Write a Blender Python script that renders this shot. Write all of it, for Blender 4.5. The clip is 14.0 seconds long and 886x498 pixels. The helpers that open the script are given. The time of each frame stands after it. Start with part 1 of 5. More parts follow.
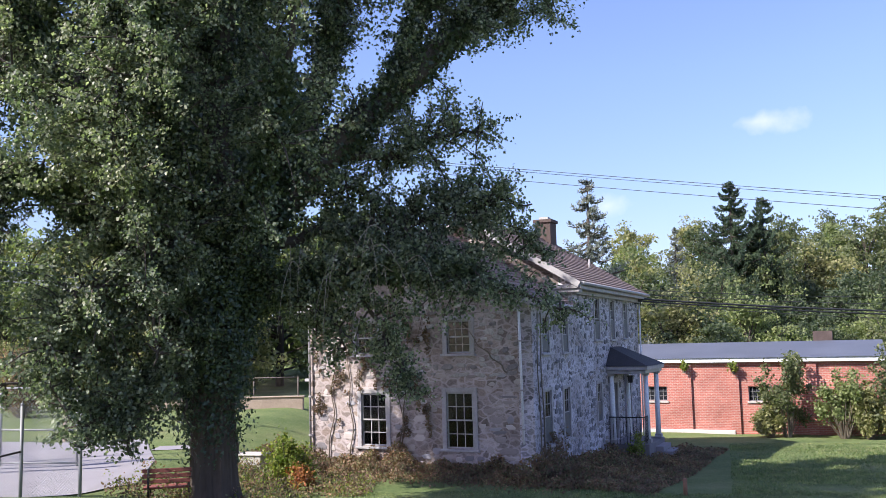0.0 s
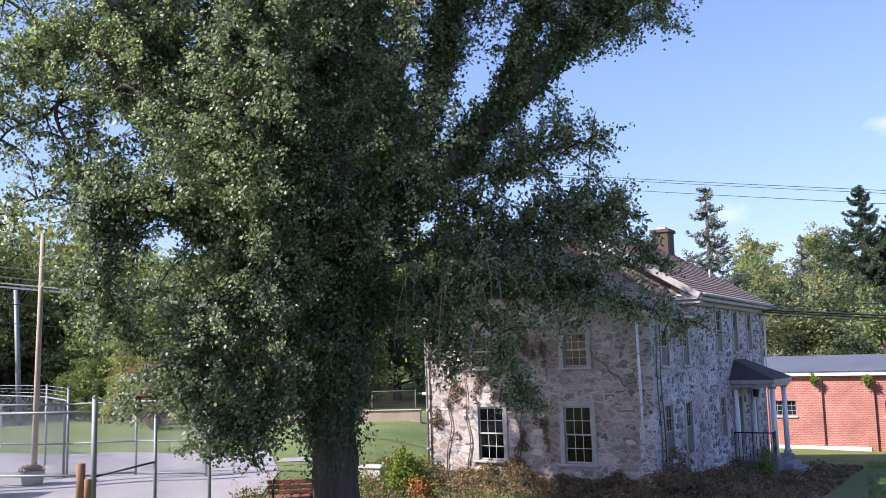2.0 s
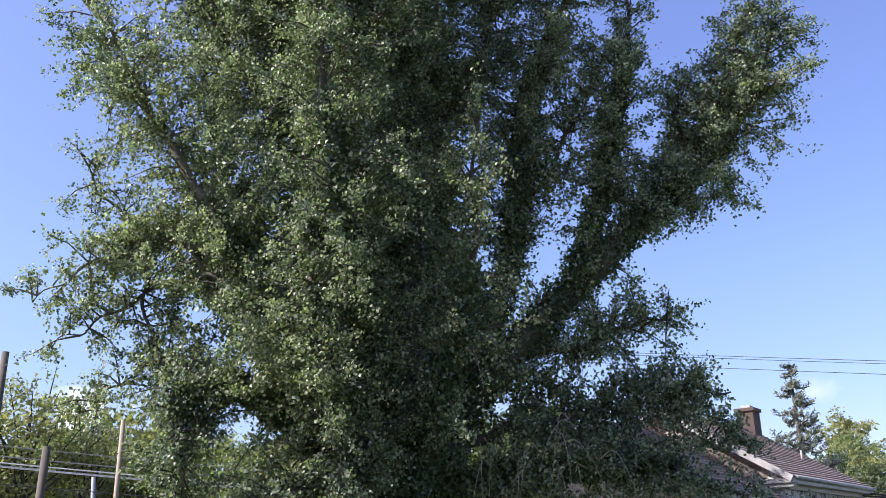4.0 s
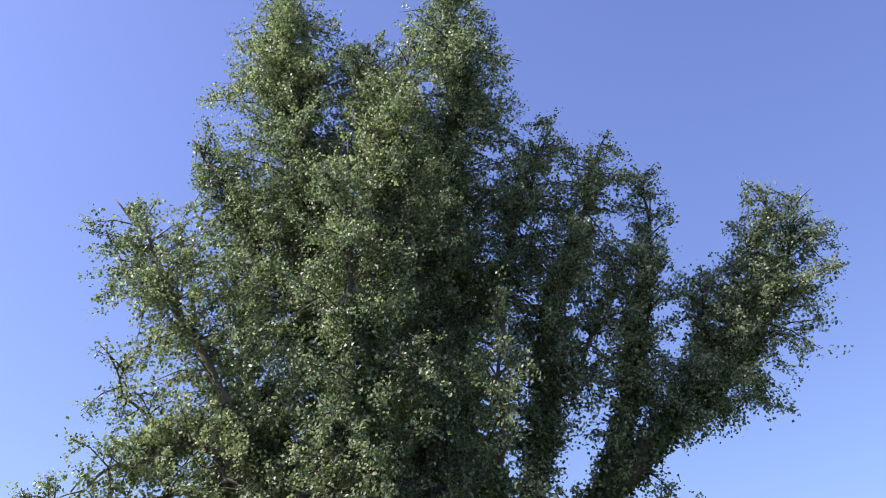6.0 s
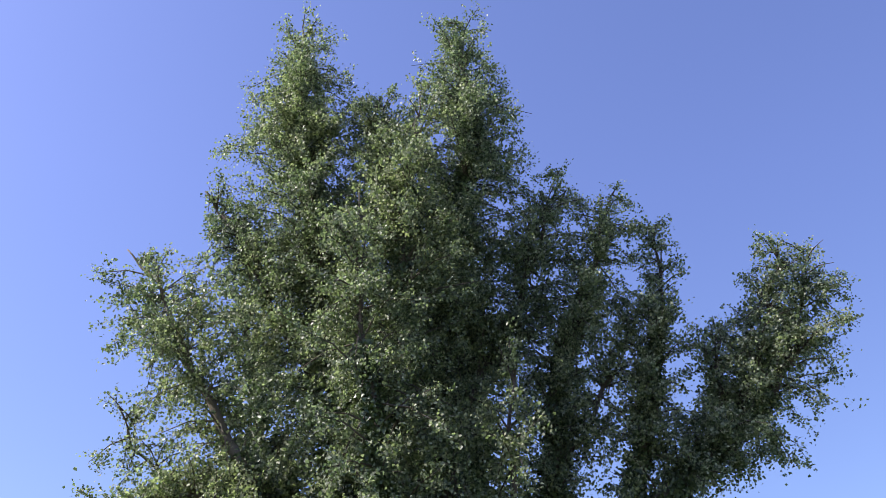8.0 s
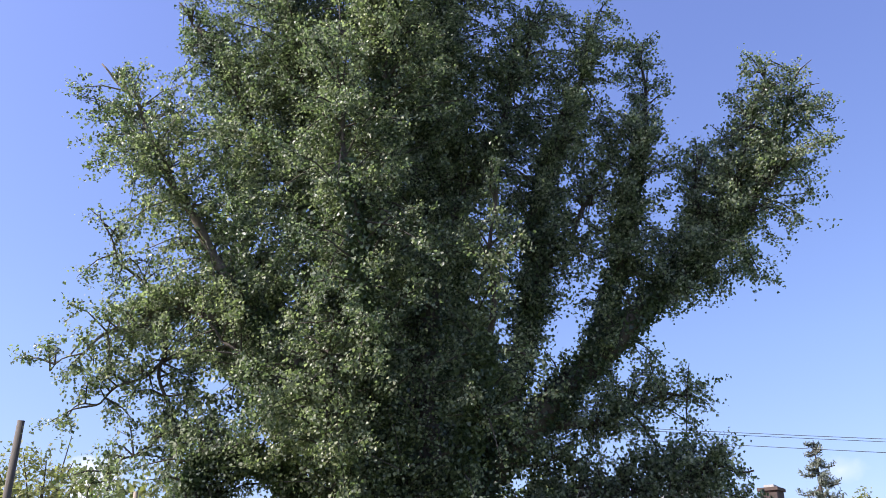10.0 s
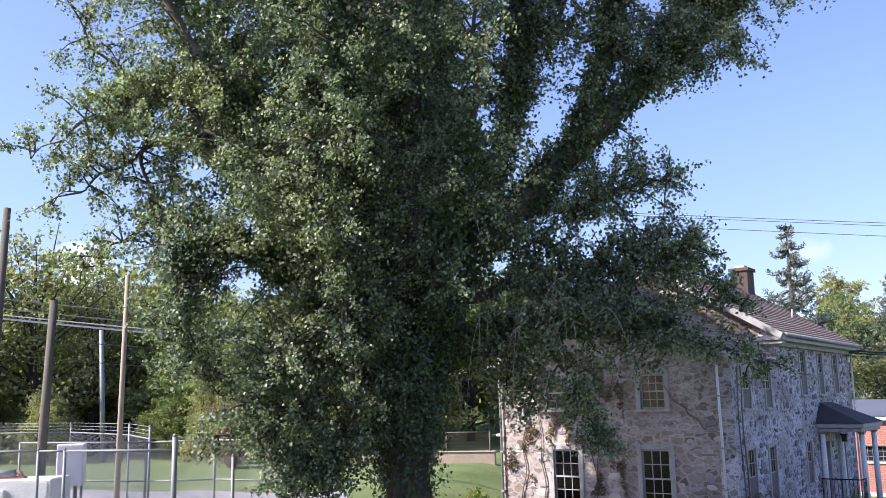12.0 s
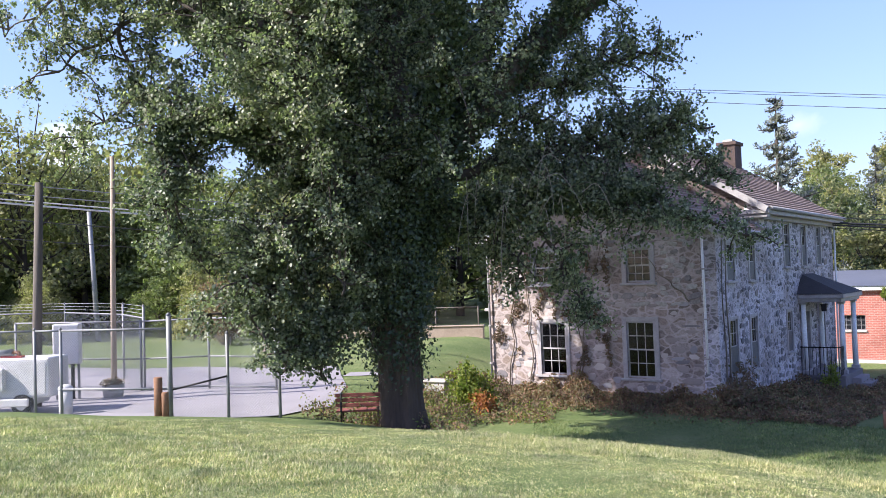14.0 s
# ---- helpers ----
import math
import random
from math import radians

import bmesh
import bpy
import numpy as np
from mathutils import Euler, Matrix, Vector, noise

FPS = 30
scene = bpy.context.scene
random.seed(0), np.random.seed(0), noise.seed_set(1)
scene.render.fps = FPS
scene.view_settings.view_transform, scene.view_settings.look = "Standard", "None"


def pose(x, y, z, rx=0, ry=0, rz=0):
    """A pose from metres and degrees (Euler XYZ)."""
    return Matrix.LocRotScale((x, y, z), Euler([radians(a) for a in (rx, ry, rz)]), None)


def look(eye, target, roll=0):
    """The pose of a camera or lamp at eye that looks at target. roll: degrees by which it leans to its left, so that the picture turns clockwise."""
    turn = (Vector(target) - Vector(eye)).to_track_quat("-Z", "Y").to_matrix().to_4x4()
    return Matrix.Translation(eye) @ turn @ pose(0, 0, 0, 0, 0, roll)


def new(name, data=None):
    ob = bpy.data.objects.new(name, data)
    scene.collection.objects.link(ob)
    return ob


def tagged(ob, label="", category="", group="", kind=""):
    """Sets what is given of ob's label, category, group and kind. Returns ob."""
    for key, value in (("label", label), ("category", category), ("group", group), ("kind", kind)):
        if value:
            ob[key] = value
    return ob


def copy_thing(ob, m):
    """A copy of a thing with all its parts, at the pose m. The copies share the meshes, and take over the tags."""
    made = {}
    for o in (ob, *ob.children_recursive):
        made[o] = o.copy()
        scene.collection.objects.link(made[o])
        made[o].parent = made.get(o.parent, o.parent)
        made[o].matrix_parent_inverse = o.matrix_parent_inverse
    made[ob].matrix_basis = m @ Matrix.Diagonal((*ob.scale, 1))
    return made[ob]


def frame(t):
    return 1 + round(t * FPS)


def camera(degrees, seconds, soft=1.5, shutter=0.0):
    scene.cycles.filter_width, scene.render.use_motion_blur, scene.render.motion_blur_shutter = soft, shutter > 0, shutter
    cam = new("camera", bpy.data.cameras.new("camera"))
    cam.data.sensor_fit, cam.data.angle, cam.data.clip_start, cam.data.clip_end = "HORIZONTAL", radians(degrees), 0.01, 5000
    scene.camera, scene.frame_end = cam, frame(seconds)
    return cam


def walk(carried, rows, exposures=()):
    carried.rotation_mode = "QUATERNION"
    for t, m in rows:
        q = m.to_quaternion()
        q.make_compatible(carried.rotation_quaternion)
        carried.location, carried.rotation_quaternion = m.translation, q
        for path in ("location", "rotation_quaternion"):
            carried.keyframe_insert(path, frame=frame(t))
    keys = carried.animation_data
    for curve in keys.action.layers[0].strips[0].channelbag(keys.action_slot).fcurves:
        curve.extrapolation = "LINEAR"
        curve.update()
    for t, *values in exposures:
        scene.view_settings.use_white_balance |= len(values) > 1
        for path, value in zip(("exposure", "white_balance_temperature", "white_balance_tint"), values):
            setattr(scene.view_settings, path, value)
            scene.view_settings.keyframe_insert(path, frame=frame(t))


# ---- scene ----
EXPOSURES = [(0.0, 1.0), (2.5, 1.05), (4.2, 1.0), (6.3, 0.88), (9.5, 0.89), (11.5, 1.11), (14.0, 1.16)]
cam = camera(52.05, 14.0, soft=0.75)
EYE = (0.0, 0.0, 1.6)
ROWS = [  # seconds, pitch from straight down, roll, heading (degrees)
    (0.0, 95.89, 1.30, 0.13),
    (0.5, 95.97, 1.47, 0.62),
    (1.0, 96.37, 1.74, 2.74),
    (1.5, 96.63, 1.76, 4.43),
    (2.0, 96.91, 1.52, 7.39),
    (2.5, 98.04, 1.48, 10.30),
    (3.0, 101.30, 1.62, 11.46),
    (3.5, 103.92, 1.69, 11.82),
    (4.0, 108.41, 1.52, 12.12),
    (4.2, 110.11, 1.47, 12.20),
    (6.5, 123.02, 0.81, 13.94),
    (7.0, 124.35, 0.61, 14.10),
    (7.2, 124.62, 0.56, 14.15),
    (9.3, 120.35, 0.36, 13.55),
    (9.5, 118.19, 0.37, 13.29),
    (10.0, 112.97, 0.70, 13.01),
    (10.5, 108.11, 0.92, 13.00),
    (11.0, 104.84, 1.08, 12.98),
    (11.5, 101.70, 1.15, 12.45),
    (12.0, 99.54, 1.16, 12.01),
    (12.5, 96.37, 1.28, 11.78),
    (13.0, 92.83, 1.48, 11.58),
    (13.5, 92.05, 1.73, 11.43),
    (14.0, 91.80, 1.91, 11.31),
]
walk(cam, [(t, pose(*EYE, rx, ry, rz)) for t, rx, ry, rz in ROWS], EXPOSURES)
CLOUDS = [((0.3273, 0.919, 0.2199), 0.068, 0.02, 0.42), ((-0.5522, 0.8212, 0.1438), 0.05, 0.03, 1.3), ((0.1791, 0.9734, 0.1431), 0.03, 0.014, 0.35)]

# ---- sky and sun ----
SUN_TO = Vector((-1.08, -0.5, 1.0)).normalized()
world = bpy.data.worlds.new("sky")
scene.world = world
world.use_nodes = True
wt = world.node_tree
wt.nodes.clear()
sky = wt.nodes.new("ShaderNodeTexSky")
sky.sky_type = "NISHITA"
sky.sun_disc = False
sky.sun_elevation = math.asin(SUN_TO.z)
sky.sun_rotation = math.atan2(SUN_TO.x, SUN_TO.y)
sky.altitude, sky.air_density, sky.dust_density, sky.ozone_density = 400, 1.0, 1.3, 3.0
tint = wt.nodes.new("ShaderNodeMix")
tint.data_type, tint.blend_type = "RGBA", "MULTIPLY"
tint.inputs[0].default_value = 1.0
height = wt.nodes.new("ShaderNodeSeparateXYZ")
dome = wt.nodes.new("ShaderNodeTexCoord")
grade = wt.nodes.new("ShaderNodeValToRGB")
stops = grade.color_ramp.elements
stops.new(0.3)
for stop, (at, tone) in zip(stops, ((0.0, (0.77, 0.70, 0.88)), (0.28, (1.0, 0.91, 1.08)), (0.6, (1.12, 0.97, 1.26)))):
    stop.position, stop.color = at, (*tone, 1)
wt.links.new(dome.outputs["Generated"], height.inputs[0])
wt.links.new(height.outputs[2], grade.inputs[0])
wt.links.new(grade.outputs[0], tint.inputs[7])
back = wt.nodes.new("ShaderNodeBackground")
back.inputs[1].default_value = 0.125
wout = wt.nodes.new("ShaderNodeOutputWorld")
wt.links.new(sky.outputs[0], tint.inputs[6])
# two small fair-weather clouds low in the sky
place = wt.nodes.new("ShaderNodeTexCoord")
puff = wt.nodes.new("ShaderNodeTexNoise")
puff.inputs["Scale"].default_value, puff.inputs["Detail"].default_value = 22.0, 6.0
wt.links.new(place.outputs["Generated"], puff.inputs["Vector"])


def sky_math(op, a, b):
    n = wt.nodes.new("ShaderNodeMath")
    n.operation = op
    for sock, v in zip(n.inputs, (a, b)):
        if isinstance(v, bpy.types.NodeSocket):
            wt.links.new(v, sock)
        else:
            sock.default_value = v
    return n.outputs[0]


def along(axis, centre, width):
    n = wt.nodes.new("ShaderNodeVectorMath")
    n.operation = "DOT_PRODUCT"
    n.inputs[1].default_value = axis
    wt.links.new(place.outputs["Generated"], n.inputs[0])
    return sky_math("POWER", sky_math("ABSOLUTE", sky_math("MULTIPLY", sky_math("SUBTRACT", n.outputs["Value"], Vector(axis).dot(Vector(centre))), 1 / width), 0), 2)


colour = tint.outputs[2]
for centre, wide, high, white in CLOUDS:
    c = Vector(centre).normalized()
    r = c.cross(Vector((0, 0, 1))).normalized()
    u = r.cross(c)
    far = sky_math("SQRT", sky_math("ADD", along(tuple(r), tuple(c), wide), along(tuple(u), tuple(c), high)), 0)
    mask = sky_math("SUBTRACT", sky_math("ADD", -0.55, sky_math("MULTIPLY", puff.outputs["Fac"], 2.6)), far)
    fac = sky_math("MINIMUM", sky_math("MAXIMUM", sky_math("MULTIPLY", mask, white), 0.0), 0.85)
    mixc = wt.nodes.new("ShaderNodeMix")
    mixc.data_type = "RGBA"
    wt.links.new(fac, mixc.inputs[0])
    wt.links.new(colour, mixc.inputs[6])
    mixc.inputs[7].default_value = (6.2, 5.9, 6.3, 1)
    colour = mixc.outputs[2]
wt.links.new(colour, back.inputs[0])
wt.links.new(back.outputs[0], wout.inputs[0])
sun = new("sun", bpy.data.lights.new("sun", "SUN"))
sun.data.energy, sun.data.angle, sun.data.color = 4.7, radians(0.55), (1.0, 0.95, 0.89)
sun.matrix_world = look(SUN_TO * 60, (0, 0, 0))

# ---- materials ----
def mat(name):
    m = bpy.data.materials.new(name)
    m.use_nodes = True
    return m, m.node_tree, m.node_tree.nodes["Principled BSDF"]


def node(nt, kind, **values):
    n = nt.nodes.new(kind)
    for k, v in values.items():
        n.inputs[k.replace("_", " ")].default_value = v
    return n


def ramp(nt, source, stops):
    r = nt.nodes.new("ShaderNodeValToRGB")
    el = r.color_ramp.elements
    while len(el) < len(stops):
        el.new(0.5)
    for e, (p, c) in zip(el, stops):
        e.position, e.color = p, (*c, 1)
    nt.links.new(source, r.inputs[0])
    return r.outputs[0]


def blend(nt, fac, a, b, mode="MIX"):
    m = nt.nodes.new("ShaderNodeMix")
    m.data_type, m.blend_type = "RGBA", mode
    for sock, v in ((m.inputs[0], fac), (m.inputs[6], a), (m.inputs[7], b)):
        if isinstance(v, bpy.types.NodeSocket):
            nt.links.new(v, sock)
        elif isinstance(v, tuple):
            sock.default_value = (*v, 1)
        else:
            sock.default_value = v
    return m.outputs[2]


def coords(nt, scale=(1, 1, 1)):
    c = nt.nodes.new("ShaderNodeTexCoord")
    mp = nt.nodes.new("ShaderNodeMapping")
    mp.inputs["Scale"].default_value = scale
    nt.links.new(c.outputs["Object"], mp.inputs[0])
    return mp.outputs[0]


def noise_of(nt, vec, scale, detail=4.0, rough=0.6):
    n = node(nt, "ShaderNodeTexNoise", Scale=scale, Detail=detail, Roughness=rough)
    nt.links.new(vec, n.inputs["Vector"])
    return n.outputs["Fac"]


def bump(nt, bsdf, height, strength=0.3, distance=0.02):
    b = node(nt, "ShaderNodeBump", Strength=strength, Distance=distance)
    nt.links.new(height, b.inputs["Height"])
    nt.links.new(b.outputs[0], bsdf.inputs["Normal"])


def worn(name, base, dark, light, grain=12.0, stain=1.2, roughness=0.8, metal=0.0, relief=0.3, stretch=(1, 1, 1), vary=0.0):
    """A surface with grain and stains at two scales; vary shifts it from piece to piece."""
    m, nt, b = mat(name)
    v = coords(nt, stretch)
    big = noise_of(nt, v, stain, 5.0)
    fine = noise_of(nt, v, grain, 6.0, 0.7)
    col = ramp(nt, big, [(0.3, dark), (0.5, base), (0.72, light)])
    col = blend(nt, 0.55, col, ramp(nt, fine, [(0.3, tuple(c * 0.72 for c in base)), (0.7, tuple(min(1, c * 1.25) for c in base))]))
    if vary:
        info = nt.nodes.new("ShaderNodeObjectInfo")
        col = blend(nt, vary, col, ramp(nt, info.outputs["Random"], [(0.0, dark), (0.5, base), (1.0, light)]))
    nt.links.new(col, b.inputs["Base Color"])
    b.inputs["Roughness"].default_value = roughness
    b.inputs["Metallic"].default_value = metal
    bump(nt, b, fine, relief, 0.01)
    return m


def leafy(name, tones, clump=0.35, gloss=0.45, through_share=0.35, wax=0.5, lit=(1.2, 1.45, 0.85), sprig=0.0):
    """Leaves: tones differ from leaf to leaf and from bough to bough; part of the light goes through."""
    m, nt, b = mat(name)
    geo = nt.nodes.new("ShaderNodeNewGeometry")
    col = ramp(nt, geo.outputs["Random Per Island"], [(i / max(1, len(tones) - 1), c) for i, c in enumerate(tones)])
    big = noise_of(nt, coords(nt), clump, 3.0)
    col = blend(nt, 1.0, col, ramp(nt, big, [(0.35, (0.75, 0.8, 0.82)), (0.65, (1.18, 1.14, 1.0))]), "MULTIPLY")
    if sprig:
        mid = noise_of(nt, coords(nt), 3.2, 2.0)
        col = blend(nt, 1.0, col, ramp(nt, mid, [(0.36, (1 - sprig,) * 3), (0.64, (1 + sprig,) * 3)]), "MULTIPLY")
    nt.links.new(col, b.inputs["Base Color"])
    b.inputs["Roughness"].default_value = gloss
    b.inputs["Specular IOR Level"].default_value = wax
    tr = nt.nodes.new("ShaderNodeBsdfTranslucent")
    nt.links.new(blend(nt, 1.0, col, lit, "MULTIPLY"), tr.inputs[0])
    mx = nt.nodes.new("ShaderNodeMixShader")
    mx.inputs[0].default_value = through_share
    nt.links.new(b.outputs[0], mx.inputs[1])
    nt.links.new(tr.outputs[0], mx.inputs[2])
    nt.links.new(mx.outputs[0], nt.nodes["Material Output"].inputs[0])
    return m


def grassy(name, a, b_, c, patch=0.35):
    m, nt, b = mat(name)
    v = coords(nt)
    big = noise_of(nt, v, patch, 5.0)
    fine = noise_of(nt, v, 9.0, 6.0, 0.75)
    col = blend(nt, 0.5, ramp(nt, big, [(0.3, a), (0.52, b_), (0.75, c)]), ramp(nt, fine, [(0.3, a), (0.55, b_), (0.75, c)]))
    nt.links.new(col, b.inputs["Base Color"])
    b.inputs["Roughness"].default_value = 0.95
    b.inputs["Specular IOR Level"].default_value = 0.15
    bump(nt, b, fine, 0.9, 0.06)
    return m


def glassy(name, tone, rough=0.06):
    m, nt, b = mat(name)
    b.inputs["Base Color"].default_value = (*tone, 1)
    b.inputs["Roughness"].default_value = rough
    b.inputs["Specular IOR Level"].default_value = 0.6
    return m


def bricks(name):
    m, nt, b = mat(name)
    c = nt.nodes.new("ShaderNodeTexCoord")
    t = nt.nodes.new("ShaderNodeTexBrick")
    t.inputs["Color1"].default_value = (0.43, 0.135, 0.105, 1)
    t.inputs["Color2"].default_value = (0.34, 0.105, 0.082, 1)
    t.inputs["Mortar"].default_value = (0.40, 0.26, 0.22, 1)
    t.inputs["Scale"].default_value = 1.0
    t.inputs["Mortar Size"].default_value = 0.012
    t.inputs["Brick Width"].default_value = 0.215
    t.inputs["Row Height"].default_value = 0.075
    mp = nt.nodes.new("ShaderNodeMapping")
    mp.inputs["Rotation"].default_value = (radians(90), 0, 0)
    nt.links.new(c.outputs["Object"], mp.inputs[0])
    nt.links.new(mp.outputs[0], t.inputs["Vector"])
    v = coords(nt)
    col = blend(nt, 1.0, t.outputs[0], ramp(nt, noise_of(nt, v, 0.7, 6.0, 0.65), [(0.3, (0.72, 0.66, 0.66)), (0.6, (1.1, 1.1, 1.1)), (0.75, (1.35, 1.5, 1.5))]), "MULTIPLY")
    nt.links.new(col, b.inputs["Base Color"])
    b.inputs["Roughness"].default_value = 0.9
    bump(nt, b, t.outputs[1], -0.4, 0.01)
    return m


M_LAWN = grassy("lawn", (0.075, 0.118, 0.04), (0.15, 0.188, 0.072), (0.31, 0.295, 0.152))
M_BLADE = leafy("grass blade", [(0.13, 0.165, 0.06), (0.25, 0.28, 0.115), (0.42, 0.39, 0.22), (0.62, 0.53, 0.37)], 0.9, 0.6, 0.3, 0.5, (1.2, 1.45, 0.85), 0.32)
M_GREENBLADE = leafy("green grass blade", [(0.075, 0.125, 0.04), (0.12, 0.175, 0.06), (0.19, 0.225, 0.09), (0.30, 0.29, 0.15)], 0.9, 0.6, 0.3, 0.5, (1.2, 1.45, 0.85), 0.3)
# the last value paints lit and shaded leaf clumps into the colour
M_LEAF = leafy("tree leaf", [(0.056, 0.073, 0.046), (0.104, 0.127, 0.08), (0.168, 0.192, 0.125), (0.258, 0.273, 0.19), (0.39, 0.39, 0.305)], 0.3, 0.43, 0.42, 0.42, (1.2, 1.48, 0.84), 0.18)
M_IVY = leafy("ivy leaf", [(0.03, 0.05, 0.026), (0.055, 0.082, 0.042), (0.10, 0.13, 0.068)], 0.6, 0.4, 0.15)
M_VINE = leafy("brown vine leaf", [(0.15, 0.085, 0.07), (0.22, 0.13, 0.10), (0.10, 0.10, 0.06), (0.28, 0.18, 0.14)], 0.8, 0.7, 0.25)
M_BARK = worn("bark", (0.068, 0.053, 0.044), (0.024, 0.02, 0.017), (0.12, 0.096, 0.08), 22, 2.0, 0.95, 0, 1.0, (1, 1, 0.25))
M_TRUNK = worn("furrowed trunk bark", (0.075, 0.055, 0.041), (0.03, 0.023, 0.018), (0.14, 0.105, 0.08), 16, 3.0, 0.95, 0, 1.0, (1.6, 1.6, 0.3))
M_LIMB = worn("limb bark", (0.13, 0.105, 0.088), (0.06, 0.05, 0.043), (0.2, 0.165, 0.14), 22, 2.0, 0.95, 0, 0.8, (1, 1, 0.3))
M_PALETWIG = worn("pale dry twig", (0.26, 0.22, 0.18), (0.18, 0.15, 0.12), (0.34, 0.3, 0.25), 10, 2, 0.9)
M_TWIG = worn("twig", (0.16, 0.13, 0.10), (0.09, 0.07, 0.055), (0.24, 0.2, 0.16), 10, 2, 0.9)
M_WOODS = [leafy("woods leaf", t, 0.12, 0.6, 0.4) for t in (
    [(0.085, 0.103, 0.052), (0.135, 0.152, 0.073), (0.20, 0.21, 0.10)],
    [(0.055, 0.075, 0.042), (0.085, 0.11, 0.06), (0.125, 0.15, 0.078)],
    [(0.19, 0.185, 0.085), (0.28, 0.265, 0.125), (0.38, 0.35, 0.18)],
    [(0.15, 0.175, 0.075), (0.22, 0.25, 0.108), (0.31, 0.335, 0.15)])]
M_NEEDLE = leafy("needles", [(0.03, 0.055, 0.03), (0.05, 0.085, 0.045), (0.07, 0.10, 0.055)], 0.2, 0.6, 0.15)
M_SPRUCE = leafy("pale spruce needles", [(0.12, 0.14, 0.125), (0.18, 0.2, 0.18), (0.25, 0.265, 0.24)], 0.2, 0.7, 0.15)
M_WEED = leafy("dry weeds", [(0.125, 0.08, 0.062), (0.205, 0.12, 0.088), (0.28, 0.165, 0.115), (0.12, 0.13, 0.068), (0.30, 0.235, 0.15)], 0.7, 0.8, 0.3, 0.5, (1.2, 1.45, 0.85), 0.35)
M_SHRUB = leafy("shrub leaf", [(0.12, 0.17, 0.03), (0.2, 0.24, 0.05), (0.3, 0.3, 0.06)], 0.9, 0.55, 0.35)
M_ORANGE = leafy("orange leaves", [(0.35, 0.12, 0.05), (0.45, 0.2, 0.06), (0.3, 0.08, 0.05)], 0.9, 0.6, 0.3)
M_ASPHALT = worn("pale asphalt", (0.268, 0.248, 0.268), (0.19, 0.183, 0.19), (0.31, 0.30, 0.305), 45, 0.35, 0.95, 0, 0.25)
M_STONE = worn("field stone", (0.42, 0.36, 0.335), (0.21, 0.175, 0.165), (0.6, 0.54, 0.51), 14, 2.5, 0.9, 0, 0.6, (1, 1, 1), 0.7)
M_STONE2 = worn("dark field stone", (0.26, 0.235, 0.245), (0.12, 0.11, 0.115), (0.42, 0.41, 0.44), 14, 2.5, 0.9, 0, 0.6, (1, 1, 1), 0.7)
M_PAINT = worn("weathered white paint", (0.37, 0.345, 0.35), (0.2, 0.185, 0.185), (0.52, 0.5, 0.51), 25, 3, 0.6, 0, 0.25)
M_SHINGLE = worn("brown shingle", (0.27, 0.19, 0.165), (0.17, 0.12, 0.105), (0.36, 0.27, 0.23), 18, 1.5, 0.95, 0, 0.6, (1, 1, 1), 0.4)
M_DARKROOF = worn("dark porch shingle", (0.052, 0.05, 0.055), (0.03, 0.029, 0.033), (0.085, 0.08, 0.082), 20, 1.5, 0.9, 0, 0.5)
def rubble(name, tones, joint, scale, cover):
    """Smeared rubble masonry: cells of different stone, part of them under limewash, joints between."""
    m, nt, b = mat(name)
    v = coords(nt, (1, 1, 1.5))
    warp = node(nt, "ShaderNodeTexNoise", Scale=3.0, Detail=6.0)
    nt.links.new(v, warp.inputs["Vector"])
    mixv = nt.nodes.new("ShaderNodeMix")
    mixv.data_type = "RGBA"
    mixv.blend_type = "ADD"
    mixv.inputs[0].default_value = 0.34
    nt.links.new(v, mixv.inputs[6])
    nt.links.new(warp.outputs["Color"], mixv.inputs[7])
    cells = node(nt, "ShaderNodeTexVoronoi", Scale=scale)
    edge = node(nt, "ShaderNodeTexVoronoi", Scale=scale)
    edge.feature = "DISTANCE_TO_EDGE"
    for t in (cells, edge):
        nt.links.new(mixv.outputs[2], t.inputs["Vector"])
    sep = nt.nodes.new("ShaderNodeSeparateColor")
    nt.links.new(cells.outputs["Color"], sep.inputs[0])
    col = ramp(nt, sep.outputs[0], [(i / (len(tones) - 1), c) for i, c in enumerate(tones)])
    fine = noise_of(nt, v, 16, 8, 0.75)
    col = blend(nt, 1.0, col, ramp(nt, fine, [(0.34, (0.6, 0.58, 0.57)), (0.66, (1.3, 1.3, 1.3))]), "MULTIPLY")
    gap = ramp(nt, edge.outputs["Distance"], [(0.02, (1, 1, 1)), (0.17, (0, 0, 0))])
    col = blend(nt, gap, col, joint)
    smear = ramp(nt, noise_of(nt, v, 1.7, 7, 0.72), [(cover, (0, 0, 0)), (cover + 0.12, (1, 1, 1))])
    wash = ramp(nt, noise_of(nt, v, 7, 6, 0.7), [(0.35, tuple(c * 0.72 for c in joint)), (0.65, tuple(min(1, c * 1.25) for c in joint))])
    col = blend(nt, smear, col, wash)
    stain = ramp(nt, noise_of(nt, v, 0.55, 4, 0.6), [(0.38, (0.68, 0.64, 0.6)), (0.6, (1.08, 1.08, 1.08))])
    nt.links.new(blend(nt, 1.0, col, stain, "MULTIPLY"), b.inputs["Base Color"])
    b.inputs["Roughness"].default_value = 0.95
    bump(nt, b, fine, 0.7, 0.015)
    return m


